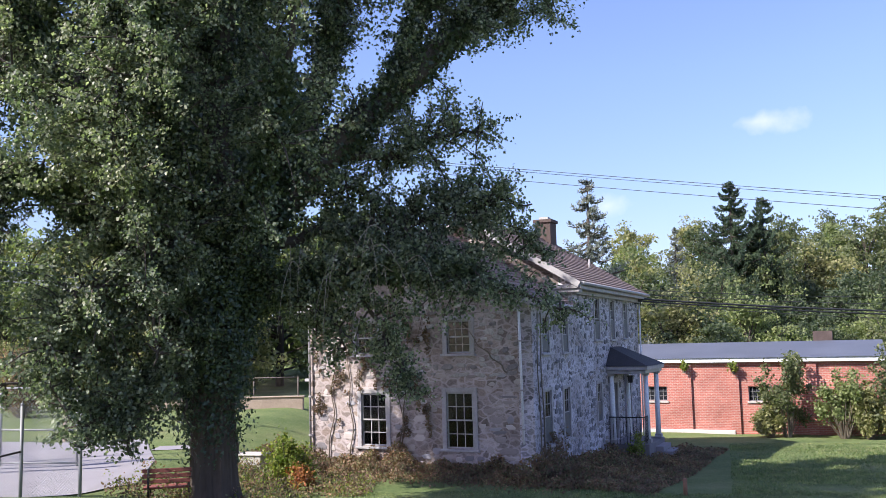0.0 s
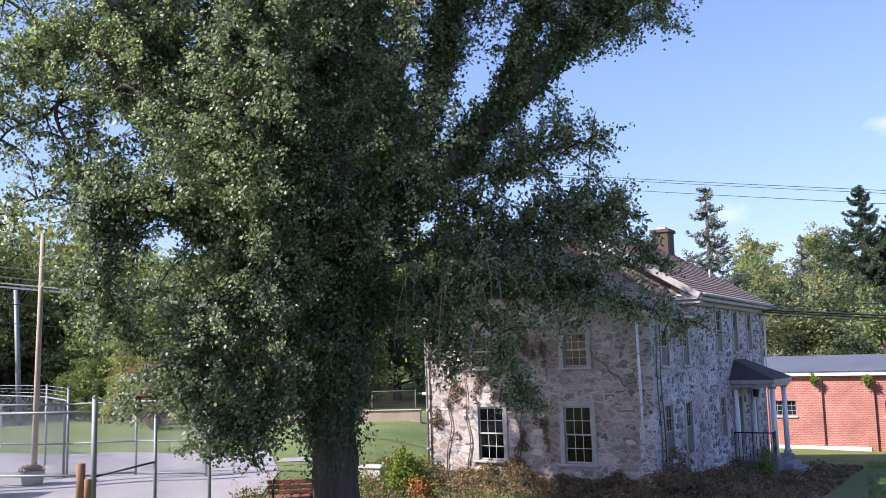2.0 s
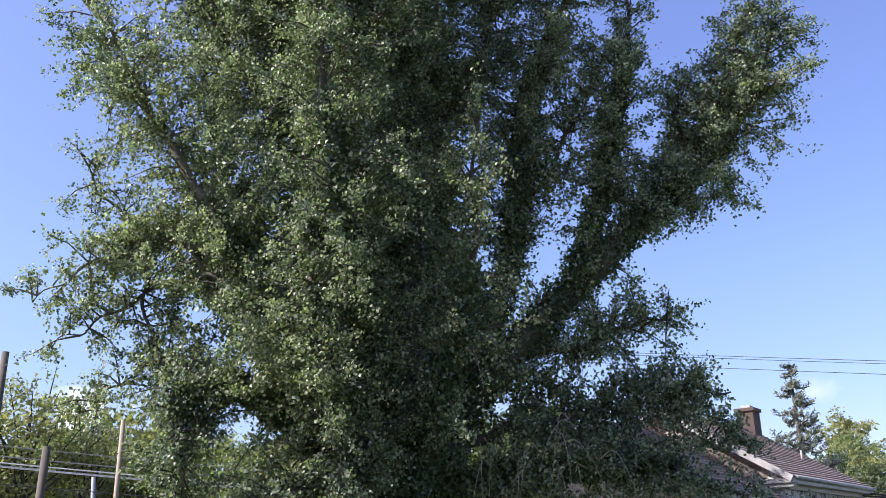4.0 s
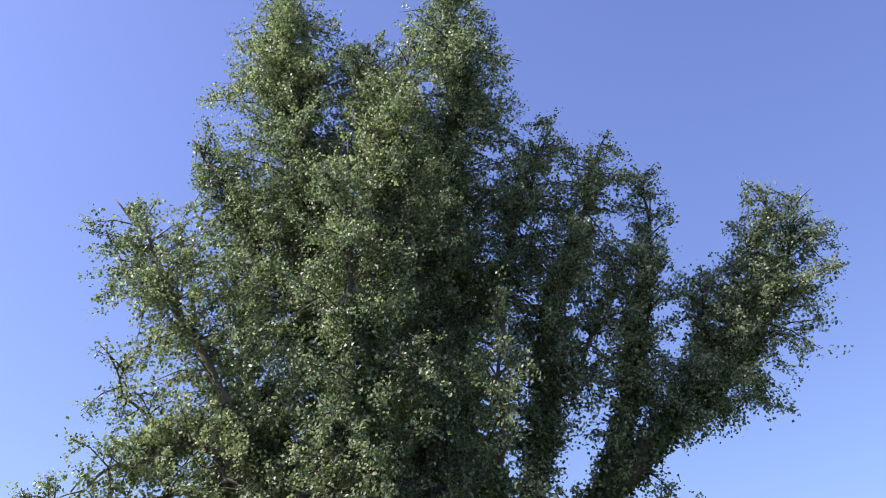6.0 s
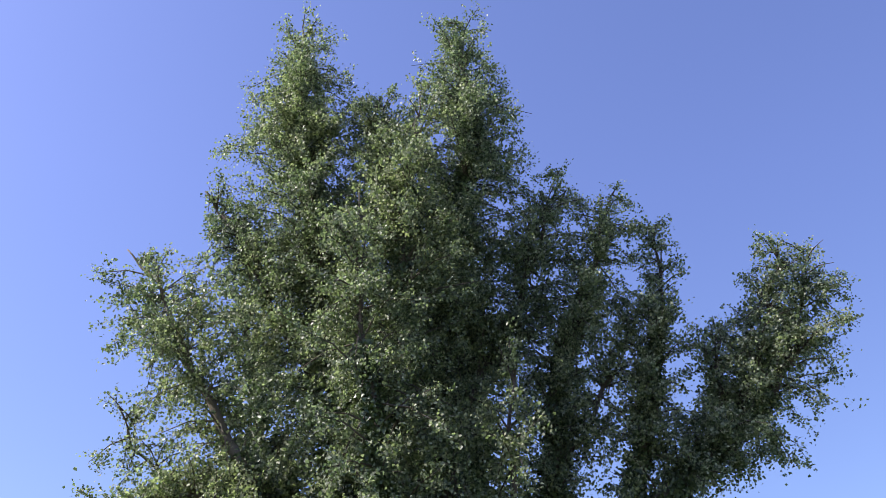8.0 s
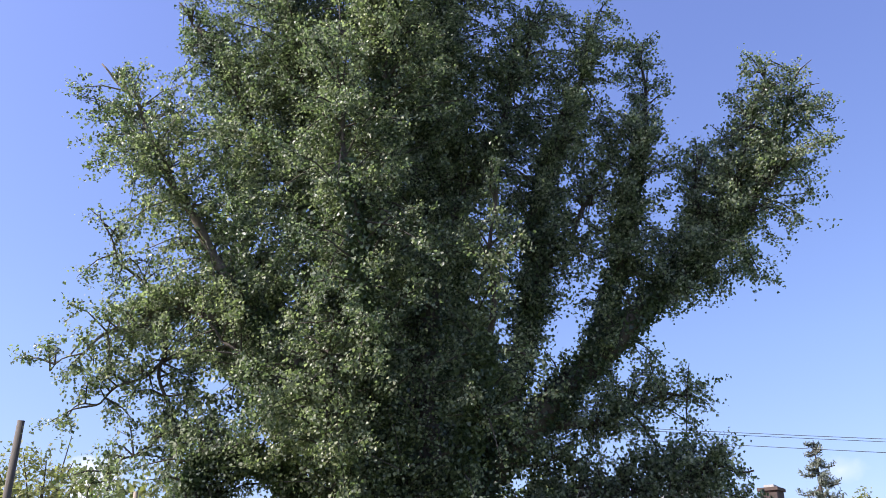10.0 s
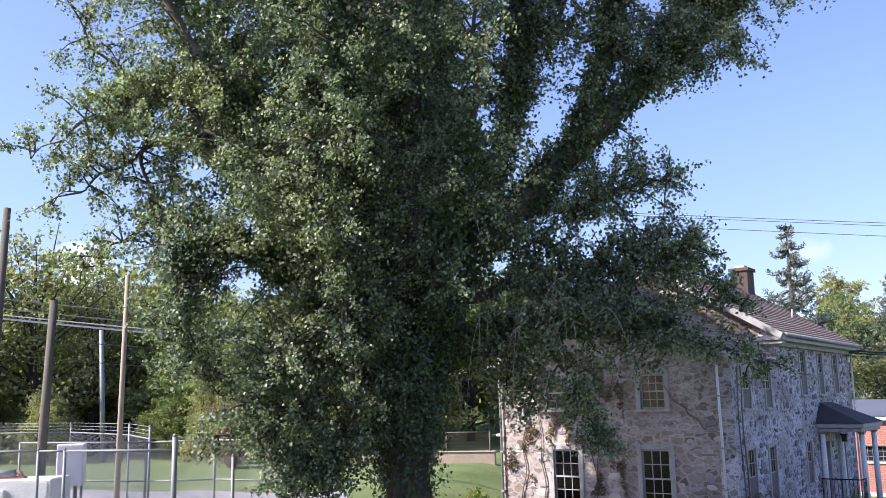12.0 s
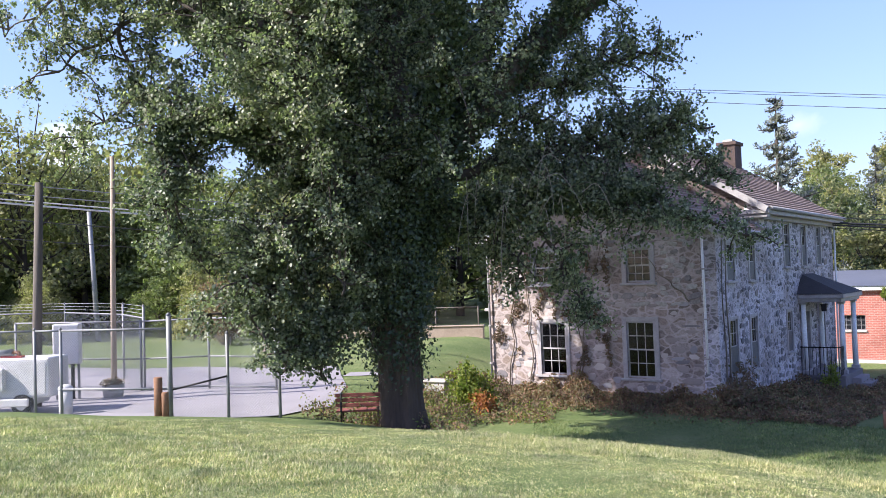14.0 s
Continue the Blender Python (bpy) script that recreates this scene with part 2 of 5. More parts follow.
M_MORTAR = rubble("gable rubble", [(0.36, 0.30, 0.285), (0.2, 0.165, 0.155), (0.44, 0.375, 0.36), (0.28, 0.22, 0.185), (0.40, 0.35, 0.34), (0.16, 0.13, 0.115)], (0.47, 0.405, 0.40), 3.6, 0.57)
M_RENDER = rubble("limewashed rubble", [(0.17, 0.165, 0.18), (0.45, 0.44, 0.47), (0.12, 0.115, 0.125), (0.5, 0.48, 0.51), (0.24, 0.23, 0.245), (0.4, 0.36, 0.34)], (0.58, 0.54, 0.60), 5.0, 0.55)
M_GLASS = glassy("window glass", (0.018, 0.02, 0.024))
M_SCREEN = worn("window screen", (0.085, 0.087, 0.1), (0.06, 0.062, 0.072), (0.11, 0.113, 0.125), 60, 4, 0.5)
M_IRON = worn("black iron", (0.03, 0.028, 0.03), (0.02, 0.018, 0.018), (0.06, 0.045, 0.04), 30, 5, 0.55, 0.6, 0.2)
M_BRICK = bricks("red brick")
M_CHIMNEY = worn("dull chimney brick", (0.085, 0.06, 0.053), (0.045, 0.034, 0.032), (0.14, 0.10, 0.088), 14, 2, 0.95, 0, 0.6)
M_METALROOF = worn("dark grey roof", (0.10, 0.105, 0.125), (0.07, 0.075, 0.09), (0.14, 0.145, 0.165), 20, 0.4, 0.5, 0.0, 0.1)
M_WHITE = worn("white painted trim", (0.78, 0.78, 0.8), (0.62, 0.62, 0.64), (0.84, 0.84, 0.85), 20, 1.5, 0.5, 0, 0.1)
M_GALV = worn("galvanised steel", (0.23, 0.232, 0.245), (0.15, 0.153, 0.163), (0.31, 0.313, 0.325), 30, 3, 0.6, 0.3, 0.1)
M_WIRE = worn("chain link wire", (0.30, 0.31, 0.33), (0.24, 0.25, 0.27), (0.38, 0.39, 0.41), 30, 3, 0.6, 0.4, 0.05)
M_POLE = worn("grey pole wood", (0.13, 0.11, 0.095), (0.08, 0.068, 0.06), (0.19, 0.165, 0.145), 18, 1.5, 0.95, 0, 0.6, (1, 1, 0.15))
M_POLE2 = worn("tan pole wood", (0.36, 0.29, 0.23), (0.25, 0.2, 0.16), (0.45, 0.38, 0.31), 18, 1.5, 0.9, 0, 0.5, (1, 1, 0.15))
M_CABLE = worn("black cable", (0.03, 0.03, 0.033), (0.02, 0.02, 0.022), (0.05, 0.05, 0.053), 10, 2, 0.7)
M_MACHINE = worn("white enamel", (0.7, 0.68, 0.68), (0.52, 0.5, 0.5), (0.8, 0.79, 0.79), 18, 1.2, 0.45, 0, 0.1)
M_RED = worn("red paint", (0.42, 0.055, 0.05), (0.28, 0.035, 0.03), (0.5, 0.1, 0.08), 20, 2, 0.55, 0, 0.2)
M_RUST = worn("rusty steel", (0.28, 0.15, 0.09), (0.17, 0.09, 0.06), (0.36, 0.2, 0.12), 25, 4, 0.9, 0.2, 0.5)
M_BENCH = worn("red brown bench wood", (0.24, 0.07, 0.055), (0.15, 0.045, 0.035), (0.34, 0.12, 0.09), 20, 3, 0.7, 0, 0.4, (0.2, 1, 1))
M_CONCRETE = worn("concrete", (0.45, 0.42, 0.39), (0.3, 0.28, 0.26), (0.55, 0.52, 0.49), 16, 1.5, 0.95, 0, 0.5)
M_TANWALL = worn("stained tan concrete", (0.36, 0.28, 0.22), (0.22, 0.17, 0.135), (0.46, 0.38, 0.31), 12, 1.0, 0.95, 0, 0.5)
M_SOIL = worn("bare soil", (0.17, 0.12, 0.09), (0.1, 0.07, 0.055), (0.25, 0.19, 0.14), 9, 1, 1.0, 0, 0.8)
M_RUBBER = worn("black rubber", (0.025, 0.025, 0.026), (0.015, 0.015, 0.016), (0.04, 0.04, 0.04), 20, 3, 0.9)
M_CURTAIN = worn("red cloth", (0.45, 0.03, 0.05), (0.3, 0.02, 0.03), (0.55, 0.06, 0.08), 20, 3, 0.8)
M_BLIND = worn("grey blind cloth", (0.34, 0.35, 0.38), (0.26, 0.27, 0.3), (0.42, 0.43, 0.46), 40, 3, 0.9)
M_PALE = worn("pale paper", (0.6, 0.58, 0.56), (0.5, 0.48, 0.46), (0.68, 0.66, 0.64), 20, 3, 0.8)


# ---- mesh tools ----
def mesh_of(name, verts, faces, material, smooth=False):
    me = bpy.data.meshes.new(name)
    me.from_pydata([tuple(v) for v in verts], [], faces)
    me.materials.append(material)
    if smooth:
        me.shade_smooth()
    return me


def part(name, data, material, parent=None, label="", at=None):
    """Links a bmesh or a mesh as one object, under a thing or a part."""
    if isinstance(data, bmesh.types.BMesh):
        me = bpy.data.meshes.new(name)
        data.to_mesh(me)
        data.free()
        me.materials.append(material)
    else:
        me = data
    ob = new(name, me)
    if at is not None:
        ob.matrix_basis = at
    if parent:
        ob.parent = parent
    if label:
        ob["label"] = label
    return ob


def thing(name, label, category, at=None, group="", kind=""):
    ob = tagged(new(name), label, category, group, kind)
    if at is not None:
        ob.matrix_basis = at
    return ob


def box(bm, lo, hi, bevel=0.0, m=None):
    lo, hi = Vector(lo), Vector(hi)
    r = bmesh.ops.create_cube(bm, size=1.0)
    vs = r["verts"]
    for v in vs:
        v.co = Vector([(lo[i] + hi[i]) / 2 + v.co[i] * (hi[i] - lo[i]) for i in range(3)])
    if bevel:
        es = {e for v in vs for e in v.link_edges}
        g = bmesh.ops.bevel(bm, geom=list(es), offset=bevel, segments=1, affect="EDGES")
        vs = list({v for f in g["faces"] for v in f.verts} | {v for v in vs if v.is_valid})
    if m is not None:
        bmesh.ops.transform(bm, matrix=m, verts=vs)
    return bm


def boxes(*specs, bevel=0.0):
    bm = bmesh.new()
    for lo, hi in specs:
        box(bm, lo, hi, bevel)
    return bm


def tube(bm, points, radii, sides=8, cap=True):
    """A bent, tapered tube through points."""
    pts = [Vector(p) for p in points]
    rings = []
    ref = Vector((0.31, 0.77, 0.2)).normalized()
    for i, p in enumerate(pts):
        d = (pts[min(i + 1, len(pts) - 1)] - pts[max(i - 1, 0)]).normalized()
        a = d.cross(ref)
        if a.length < 0.1:
            a = d.cross(Vector((1, 0, 0)))
        a.normalize()
        c = d.cross(a)
        rings.append([bm.verts.new(p + (a * math.cos(2 * math.pi * k / sides) + c * math.sin(2 * math.pi * k / sides)) * radii[i]) for k in range(sides)])
    for r0, r1 in zip(rings, rings[1:]):
        for k in range(sides):
            f = bm.faces.new((r0[k], r0[(k + 1) % sides], r1[(k + 1) % sides], r1[k]))
            f.smooth = sides > 5
    if cap:
        bm.faces.new(rings[0][::-1])
        bm.faces.new(rings[-1])
    return bm


def rod(p, q, r, sides=8):
    return tube(bmesh.new(), [p, q], [r, r], sides)


def spline(points, steps):
    """Catmull-Rom through rows of numbers."""
    p = np.array(points, float)
    p = np.vstack([2 * p[0] - p[1], p, 2 * p[-1] - p[-2]])
    out = []
    for i in range(1, len(p) - 2):
        for s in np.linspace(0, 1, steps, endpoint=False):
            a, b, c, d = p[i - 1:i + 3]
            out.append(0.5 * (2 * b + (c - a) * s + (2 * a - 5 * b + 4 * c - d) * s * s + (3 * b - a - 3 * c + d) * s ** 3))
    out.append(p[-2])
    return np.array(out)


def leaf_mesh(name, centres, size, material, rng, droop=0.35, thin=0.75, normals=None, small=False):
    """Many leaves at the centres, each two triangles folded along its rib; small ones a single blade."""
    n = len(centres)
    d = rng.normal(size=(n, 3))
    d[:, 2] -= droop * 2
    d /= np.linalg.norm(d, axis=1)[:, None]
    nn = rng.normal(size=(n, 3)) + np.array([0, 0, 0.5])
    if normals is not None:
        nn = nn * 0.5 + normals
    side = np.cross(d, nn)
    side /= np.linalg.norm(side, axis=1)[:, None] + 1e-9
    up = np.cross(side, d)
    s = (size * rng.uniform(0.65, 1.3, n))[:, None]
    a = centres - d * s * 0.5
    b = centres + d * s * 0.5
    l = centres - side * s * 0.5 * thin - d * s * 0.08 + up * s * 0.12
    r = centres + side * s * 0.5 * thin - d * s * 0.08 + up * s * 0.12
    if small:
        l = l - d * s * 0.3
        r = r - d * s * 0.3 * rng.uniform(-0.6, 1.2, n)[:, None]
        v = np.stack([l, b, r], 1).reshape(-1, 3)
        f = np.arange(n)[:, None] * 3 + np.array([[0, 1, 2]])
    else:
        v = np.stack([a, l, b, r], 1).reshape(-1, 3)
        k = np.arange(n)[:, None] * 4
        f = np.concatenate([k + [0, 1, 2], k + [0, 2, 3]], 1).reshape(-1, 3)
    me = bpy.data.meshes.new(name)
    me.vertices.add(len(v))
    me.vertices.foreach_set("co", v.astype(np.float32).ravel())
    me.loops.add(f.size)
    me.loops.foreach_set("vertex_index", f.ravel().astype(np.int32))
    me.polygons.add(len(f))
    me.polygons.foreach_set("loop_start", (np.arange(len(f)) * 3).astype(np.int32))
    me.update(calc_edges=True)
    me.materials.append(material)
    return me

# ---- ground ----
def sstep(x):
    x = np.clip(x, 0, 1)
    return x * x * (3 - 2 * x)


def ground_z(x, y):
    """Height of the ground: a bank falling from the camera's lawn to the yard, and a wooded hill behind."""
    x, y = np.asarray(x, float), np.asarray(y, float)
    d = np.hypot(x, y)
    bear = np.degrees(np.arctan2(x, np.maximum(y, 0.01)))
    c = np.interp(bear, [-60, -37, -28, -14, -5, 5, 16, 40], [0.0017, 0.0019, 0.0028, 0.0042, 0.0051, 0.0060, 0.0080, 0.0085])
    near = -c * np.minimum(d, 60) ** 2 - 0.5 * sstep((d - 19.4) / 2.2)
    near = np.where(y < 0, -0.002 * d, near)
    base = -1.3 - 0.95 * sstep((x + 7.6) / 4.2) - 0.5 * sstep((x - 1.5) / 6) * sstep((y - 20) / 12)
    base = base - 0.6 * sstep((x - 2) / 6) * sstep((y - 32) / 13)
    k = 0.12
    m = np.maximum(near, base)
    z = m + k * np.log(np.exp((near - m) / k) + np.exp((base - m) / k))
    hill = 12.5 * sstep((y - 75 + 0.15 * x) / 90) * sstep((x + 12) / 60) + 3 * sstep((y - 70) / 80)
    return z + hill + 0.03 * np.sin(x * 1.3 + y * 0.7) * np.sin(y * 0.9)


def gz(x, y):
    return float(ground_z(x, y))


def stretch(core_lo, core_hi, step, far):
    core = list(np.arange(core_lo, core_hi + 1e-6, step))
    lo, hi = [], []
    g = step
    a, b = core_lo, core_hi
    while b < far:
        g *= 1.35
        a, b = a - g, b + g
        lo.append(a)
        hi.append(b)
    return np.array(lo[::-1] + core + hi)


gx, gy = stretch(-32, 32, 0.5, 2200), stretch(-6, 60, 0.5, 2200)
GX, GY = np.meshgrid(gx, gy)
GZ = ground_z(GX, GY)
nx, ny = len(gx), len(gy)
gv = np.stack([GX, GY, GZ], -1).reshape(-1, 3)
gf = [(j * nx + i, j * nx + i + 1, (j + 1) * nx + i + 1, (j + 1) * nx + i) for j in range(ny - 1) for i in range(nx - 1)]
ground = part("ground", mesh_of("ground", gv, gf, M_LAWN, True), M_LAWN)
tagged(ground, "mown green lawn with dry straw patches", "lawn", kind="structure")


def sheet(name, poly, step, material, lift, thick=0.0):
    """A flat laid surface that follows the ground inside a polygon (counter-clockwise)."""
    bm = bmesh.new()
    f = bm.faces.new([bm.verts.new((x, y, 0)) for x, y in poly])
    lo = Vector((min(p[0] for p in poly), min(p[1] for p in poly), 0))
    hi = Vector((max(p[0] for p in poly), max(p[1] for p in poly), 0))
    for axis in (0, 1):
        k = lo[axis] + step
        while k < hi[axis]:
            co = Vector((k, 0, 0)) if axis == 0 else Vector((0, k, 0))
            no = Vector((1, 0, 0)) if axis == 0 else Vector((0, 1, 0))
            bmesh.ops.bisect_plane(bm, geom=bm.verts[:] + bm.edges[:] + bm.faces[:], plane_co=co, plane_no=no)
            k += step
    for v in bm.verts:
        v.co.z = gz(v.co.x, v.co.y) + lift
    return part(name, bm, material)


pad = sheet("pavement", [(-34, 18.6), (-9.6, 18.3), (-7.5, 18.25), (-6.9, 20.5), (-7.6, 24), (-9.6, 29.4), (-34, 31)], 0.5, M_ASPHALT, 0.02)
tagged(pad, "pale grey weathered asphalt yard behind the fence", "pavement", kind="structure")
lane = sheet("path", [(-8.6, 26.7), (-4.1, 26.9), (-4.2, 27.8), (-8.6, 27.6)], 0.5, M_ASPHALT, 0.02)
tagged(lane, "grey path beside the stone house", "path", kind="structure")

# ---- stone house ----
HYAW = -24.2
HX, HY = 2.49, 26.08
HOUSE = pose(HX, HY, 0, 0, 0, HYAW)
house = thing("stone_house", "old two-storey whitewashed fieldstone farmhouse with brown shingle roof", "house", HOUSE)
GROUND_H = -3.3
W, NEAR, FAR = 7.45, 4.2, 14.0
EAVE_N, EAVE_F, RIDGE_N, RIDGE_F = 2.85, 3.71, 5.08, 5.95
TH = 0.45


def face_pose(side, along):
    """Pose on a house face: x along it to the viewer's right, z up, -y outwards."""
    if side == "gable":
        return pose(-W + along, 0, 0)
    return pose(0, along, 0, 0, 0, 90)


def holed_wall(name, side, x0, x1, z0, z1, holes, material):
    """A thick wall from blocks round its openings; holes are (x0, x1, z0, z1)."""
    xs = sorted({x0, x1, *[h[0] for h in holes], *[h[1] for h in holes]})
    zs = sorted({z0, z1, *[h[2] for h in holes], *[h[3] for h in holes]})
    bm = bmesh.new()
    for a, b in zip(xs, xs[1:]):
        for c, d in zip(zs, zs[1:]):
            if not any(h[0] <= a and b <= h[1] and h[2] <= c and d <= h[3] for h in holes):
                box(bm, (a, 0, c), (b, TH, d))
    bmesh.ops.remove_doubles(bm, verts=bm.verts, dist=0.0005)
    bm.verts.index_update()
    twin = {}
    for f in bm.faces:
        twin.setdefault(tuple(sorted(v.index for v in f.verts)), []).append(f)
    bmesh.ops.delete(bm, geom=[f for fs in twin.values() if len(fs) > 1 for f in fs], context="FACES_ONLY")
    return part(name, bm, material, house, "", face_pose(side, 0))


def window(side, x0, x1, z0, z1, rows=4, cols=3, casing=0.12, screen=False, sill=True):
    """A double-hung sash window: casing, two sashes with bars, panes and a sill."""
    at = face_pose(side, 0)
    c = casing
    bm = boxes(((x0 - c, -0.035, z0 - 0.02), (x0, 0.10, z1 + c)), ((x1, -0.035, z0 - 0.02), (x1 + c, 0.10, z1 + c)), ((x0, -0.035, z1), (x1, 0.10, z1 + c)), bevel=0.008)
    win = part("window", bm, M_PAINT, house, "weathered white wooden sash window", at)
    if sill:
        part("sill", boxes(((x0 - c - 0.05, -0.10, z0 - 0.09), (x1 + c + 0.05, 0.12, z0 - 0.022)), bevel=0.01), M_PAINT, win)
    mid = (z0 + z1) / 2
    for k, (a, b, y) in enumerate(((z0, mid + 0.02, 0.055), (mid - 0.02, z1, 0.02))):
        s = 0.045
        bm = boxes(((x0, y, a), (x0 + s, y + 0.035, b)), ((x1 - s, y, a), (x1, y + 0.035, b)), ((x0 + s, y, a), (x1 - s, y + 0.035, a + s)), ((x0 + s, y, b - s), (x1 - s, y + 0.035, b)))
        r = max(1, rows // 2)
        for i in range(1, cols):
            x = x0 + s + (x1 - x0 - 2 * s) * i / cols
            box(bm, (x - 0.011, y + 0.006, a + s), (x + 0.011, y + 0.029, b - s))
        for i in range(1, r):
            z = a + s + (b - a - 2 * s) * i / r
            box(bm, (x0 + s, y + 0.007, z - 0.011), (x1 - s, y + 0.028, z + 0.011))
        part("sash", bm, M_PAINT, win)
        part("pane", boxes(((x0 + s, y + 0.014, a + s), (x1 - s, y + 0.02, b - s))), M_PANE, win)
    if screen:
        part("screen", boxes(((x0 + 0.02, 0.0, z0 + 0.02), (x1 - 0.02, 0.006, mid))), M_SCREEN, win, "grey insect screen")
    return win


M_PANE, _nt, _b = mat("pane glass")
_b.inputs["Base Color"].default_value = (0.06, 0.068, 0.066, 1)
_b.inputs["Transmission Weight"].default_value = 1.0
_b.inputs["Roughness"].default_value = 0.12
_b.inputs["Specular IOR Level"].default_value = 0.22
_b.inputs["IOR"].default_value = 1.45

# openings: along the face, low, high
GABLE = [(W - 5.60, W - 4.74, -1.49, 0.09), (W - 2.73, W - 1.88, -1.50, 0.13), (W - 2.67, W - 1.93, 1.28, 2.25), (W - 5.75, W - 4.99, 1.30, 2.27)]
SIDE_N = [(0.88, 1.58, -1.45, 0.12), (2.85, 3.50, -1.45, 0.10), (0.84, 1.52, 1.25, 2.30), (2.95, 3.50, 1.23, 2.30)]
SIDE_F = [(6.90, 7.52, -1.30, 0.06), (11.55, 12.15, -1.60, 0.06), (6.90, 7.56, 1.60, 3.05), (9.20, 9.80, 1.60, 3.05), (11.35, 11.97, 1.62, 3.05), (9.05, 9.95, -2.15, 0.02)]
holed_wall("wall", "gable", 0, W - TH, GROUND_H, EAVE_N, GABLE, M_MORTAR)
holed_wall("wall", "side", 0, NEAR, GROUND_H, EAVE_N, SIDE_N, M_RENDER)
holed_wall("wall", "side", NEAR, FAR, GROUND_H, EAVE_F, SIDE_F, M_RENDER)
part("wall", boxes(((-W, TH, GROUND_H), (-W + TH, FAR, EAVE_N)), ((-W + TH, FAR - TH, GROUND_H), (-TH, FAR, EAVE_F)), ((-W + TH, NEAR, EAVE_N - 0.3), (-TH, NEAR + 0.3, EAVE_F))), M_MORTAR, house)


def gable_prism(y0, y1, eave, ridge, material):
    bm = bmesh.new()
    a = [bm.verts.new(p) for p in ((-W, y0, eave), (0, y0, eave), (-W / 2, y0, ridge))]
    b = [bm.verts.new(p) for p in ((-W, y1, eave), (0, y1, eave), (-W / 2, y1, ridge))]
    bm.faces.new(a)
    bm.faces.new(b[::-1])
    for i in range(3):
        bm.faces.new((a[i], b[i], b[(i + 1) % 3], a[(i + 1) % 3]))
    return part("gable", bm, material, house)


gable_prism(0.0, TH, EAVE_N + 0.002, RIDGE_N - 0.12, M_MORTAR)
gable_prism(NEAR, NEAR + 0.3, EAVE_F + 0.002, RIDGE_F - 0.12, M_MORTAR)
gable_prism(FAR - 0.3, FAR, EAVE_F + 0.002, RIDGE_F - 0.12, M_MORTAR)
# unseen, added to keep light out; most painted dark for the rooms' shade
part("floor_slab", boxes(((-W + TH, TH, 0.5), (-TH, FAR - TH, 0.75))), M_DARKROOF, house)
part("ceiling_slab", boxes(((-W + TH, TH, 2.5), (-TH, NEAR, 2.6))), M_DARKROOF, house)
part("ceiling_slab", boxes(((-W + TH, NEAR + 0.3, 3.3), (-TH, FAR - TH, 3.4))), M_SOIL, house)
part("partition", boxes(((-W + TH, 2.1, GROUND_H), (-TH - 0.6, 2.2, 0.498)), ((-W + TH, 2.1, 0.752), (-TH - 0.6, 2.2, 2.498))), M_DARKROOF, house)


def roof(y0, y1, eave, ridge, over, courses):
    """Two slopes of overlapping shingle courses on a deck."""
    run = W / 2 + over
    rise = (ridge - eave) * run / (W / 2)
    ang = math.atan2(rise, run)
    length = math.hypot(rise, run)
    deck = bmesh.new()
    for sgn in (1, -1):
        m = Matrix.Translation((-W / 2, 0, ridge)) @ Matrix.Rotation(sgn * ang, 4, "Y")
        lo, hi = ((0, y0, -0.10), (length, y1, -0.02)) if sgn == 1 else ((-length, y0, -0.10), (0, y1, -0.02))
        box(deck, lo, hi, 0, m)
    top = part("roof", deck, M_PAINT, house, "brown shingle gable roof")
    step = length / courses
    for sgn in (1, -1):
        m = Matrix.Translation((-W / 2, 0, ridge)) @ Matrix.Rotation(sgn * ang, 4, "Y")
        for i in range(courses):
            a = sgn * i * step
            b = sgn * ((i + 1) * step + 0.03)
            rng = random.Random(i + 7)
            bm = bmesh.new()
            y = y0 - 0.02
            while y < y1:
                w = 0.9 + rng.random() * 0.5
                e = min(y + w, y1 + 0.02)
                lift = rng.random() * 0.006
                vs = [bm.verts.new(p) for p in ((a, y, -0.012), (b, y, 0.022 + lift), (b, y, -0.008), (a, e, -0.012), (b, e, 0.022 + lift), (b, e, -0.008))]
                bm.faces.new((vs[0], vs[1], vs[4], vs[3]) if sgn == 1 else (vs[3], vs[4], vs[1], vs[0]))
                bm.faces.new((vs[1], vs[2], vs[5], vs[4]) if sgn == 1 else (vs[4], vs[5], vs[2], vs[1]))
                y = e
            bmesh.ops.transform(bm, matrix=m, verts=bm.verts)
            part("shingle_course", bm, M_SHINGLE, top)
    part("ridge_cap", tube(bmesh.new(), [(-W / 2, y0 - 0.03, ridge + 0.005), (-W / 2, y1 + 0.03, ridge + 0.005)], [0.06, 0.06], 6), M_SHINGLE, top)
    return top, ang, run, rise


r_near, ang_n, run_n, rise_n = roof(-0.28, NEAR - 0.01, EAVE_N, RIDGE_N, 0.3, 20)
r_far, ang_f, run_f, rise_f = roof(NEAR - 0.35, FAR + 0.35, EAVE_F, RIDGE_F, 0.42, 22)


def rake(y, eave_run, ridge, rise, top):
    bm = bmesh.new()
    for sgn in (1, -1):
        a = Vector((-W / 2, y, ridge + 0.01))
        b = Vector((-W / 2 + sgn * eave_run, y, ridge - rise + 0.01))
        d = (b - a).normalized()
        up = Vector((0, 1, 0)).cross(d)
        if up.z < 0:
            up = -up
        vs = []
        for p in (a, b):
            for oz in (0.0, -0.2):
                for oy in (-0.03, 0.02):
                    vs.append(bm.verts.new(p + up * oz + Vector((0, oy, 0))))
        for q in ((0, 1, 5, 4), (2, 6, 7, 3), (0, 4, 6, 2), (1, 3, 7, 5), (0, 2, 3, 1), (4, 5, 7, 6)):
            bm.faces.new([vs[i] for i in q])
    return part("rake_board", bm, M_PAINT, top, "peeling white rake board")


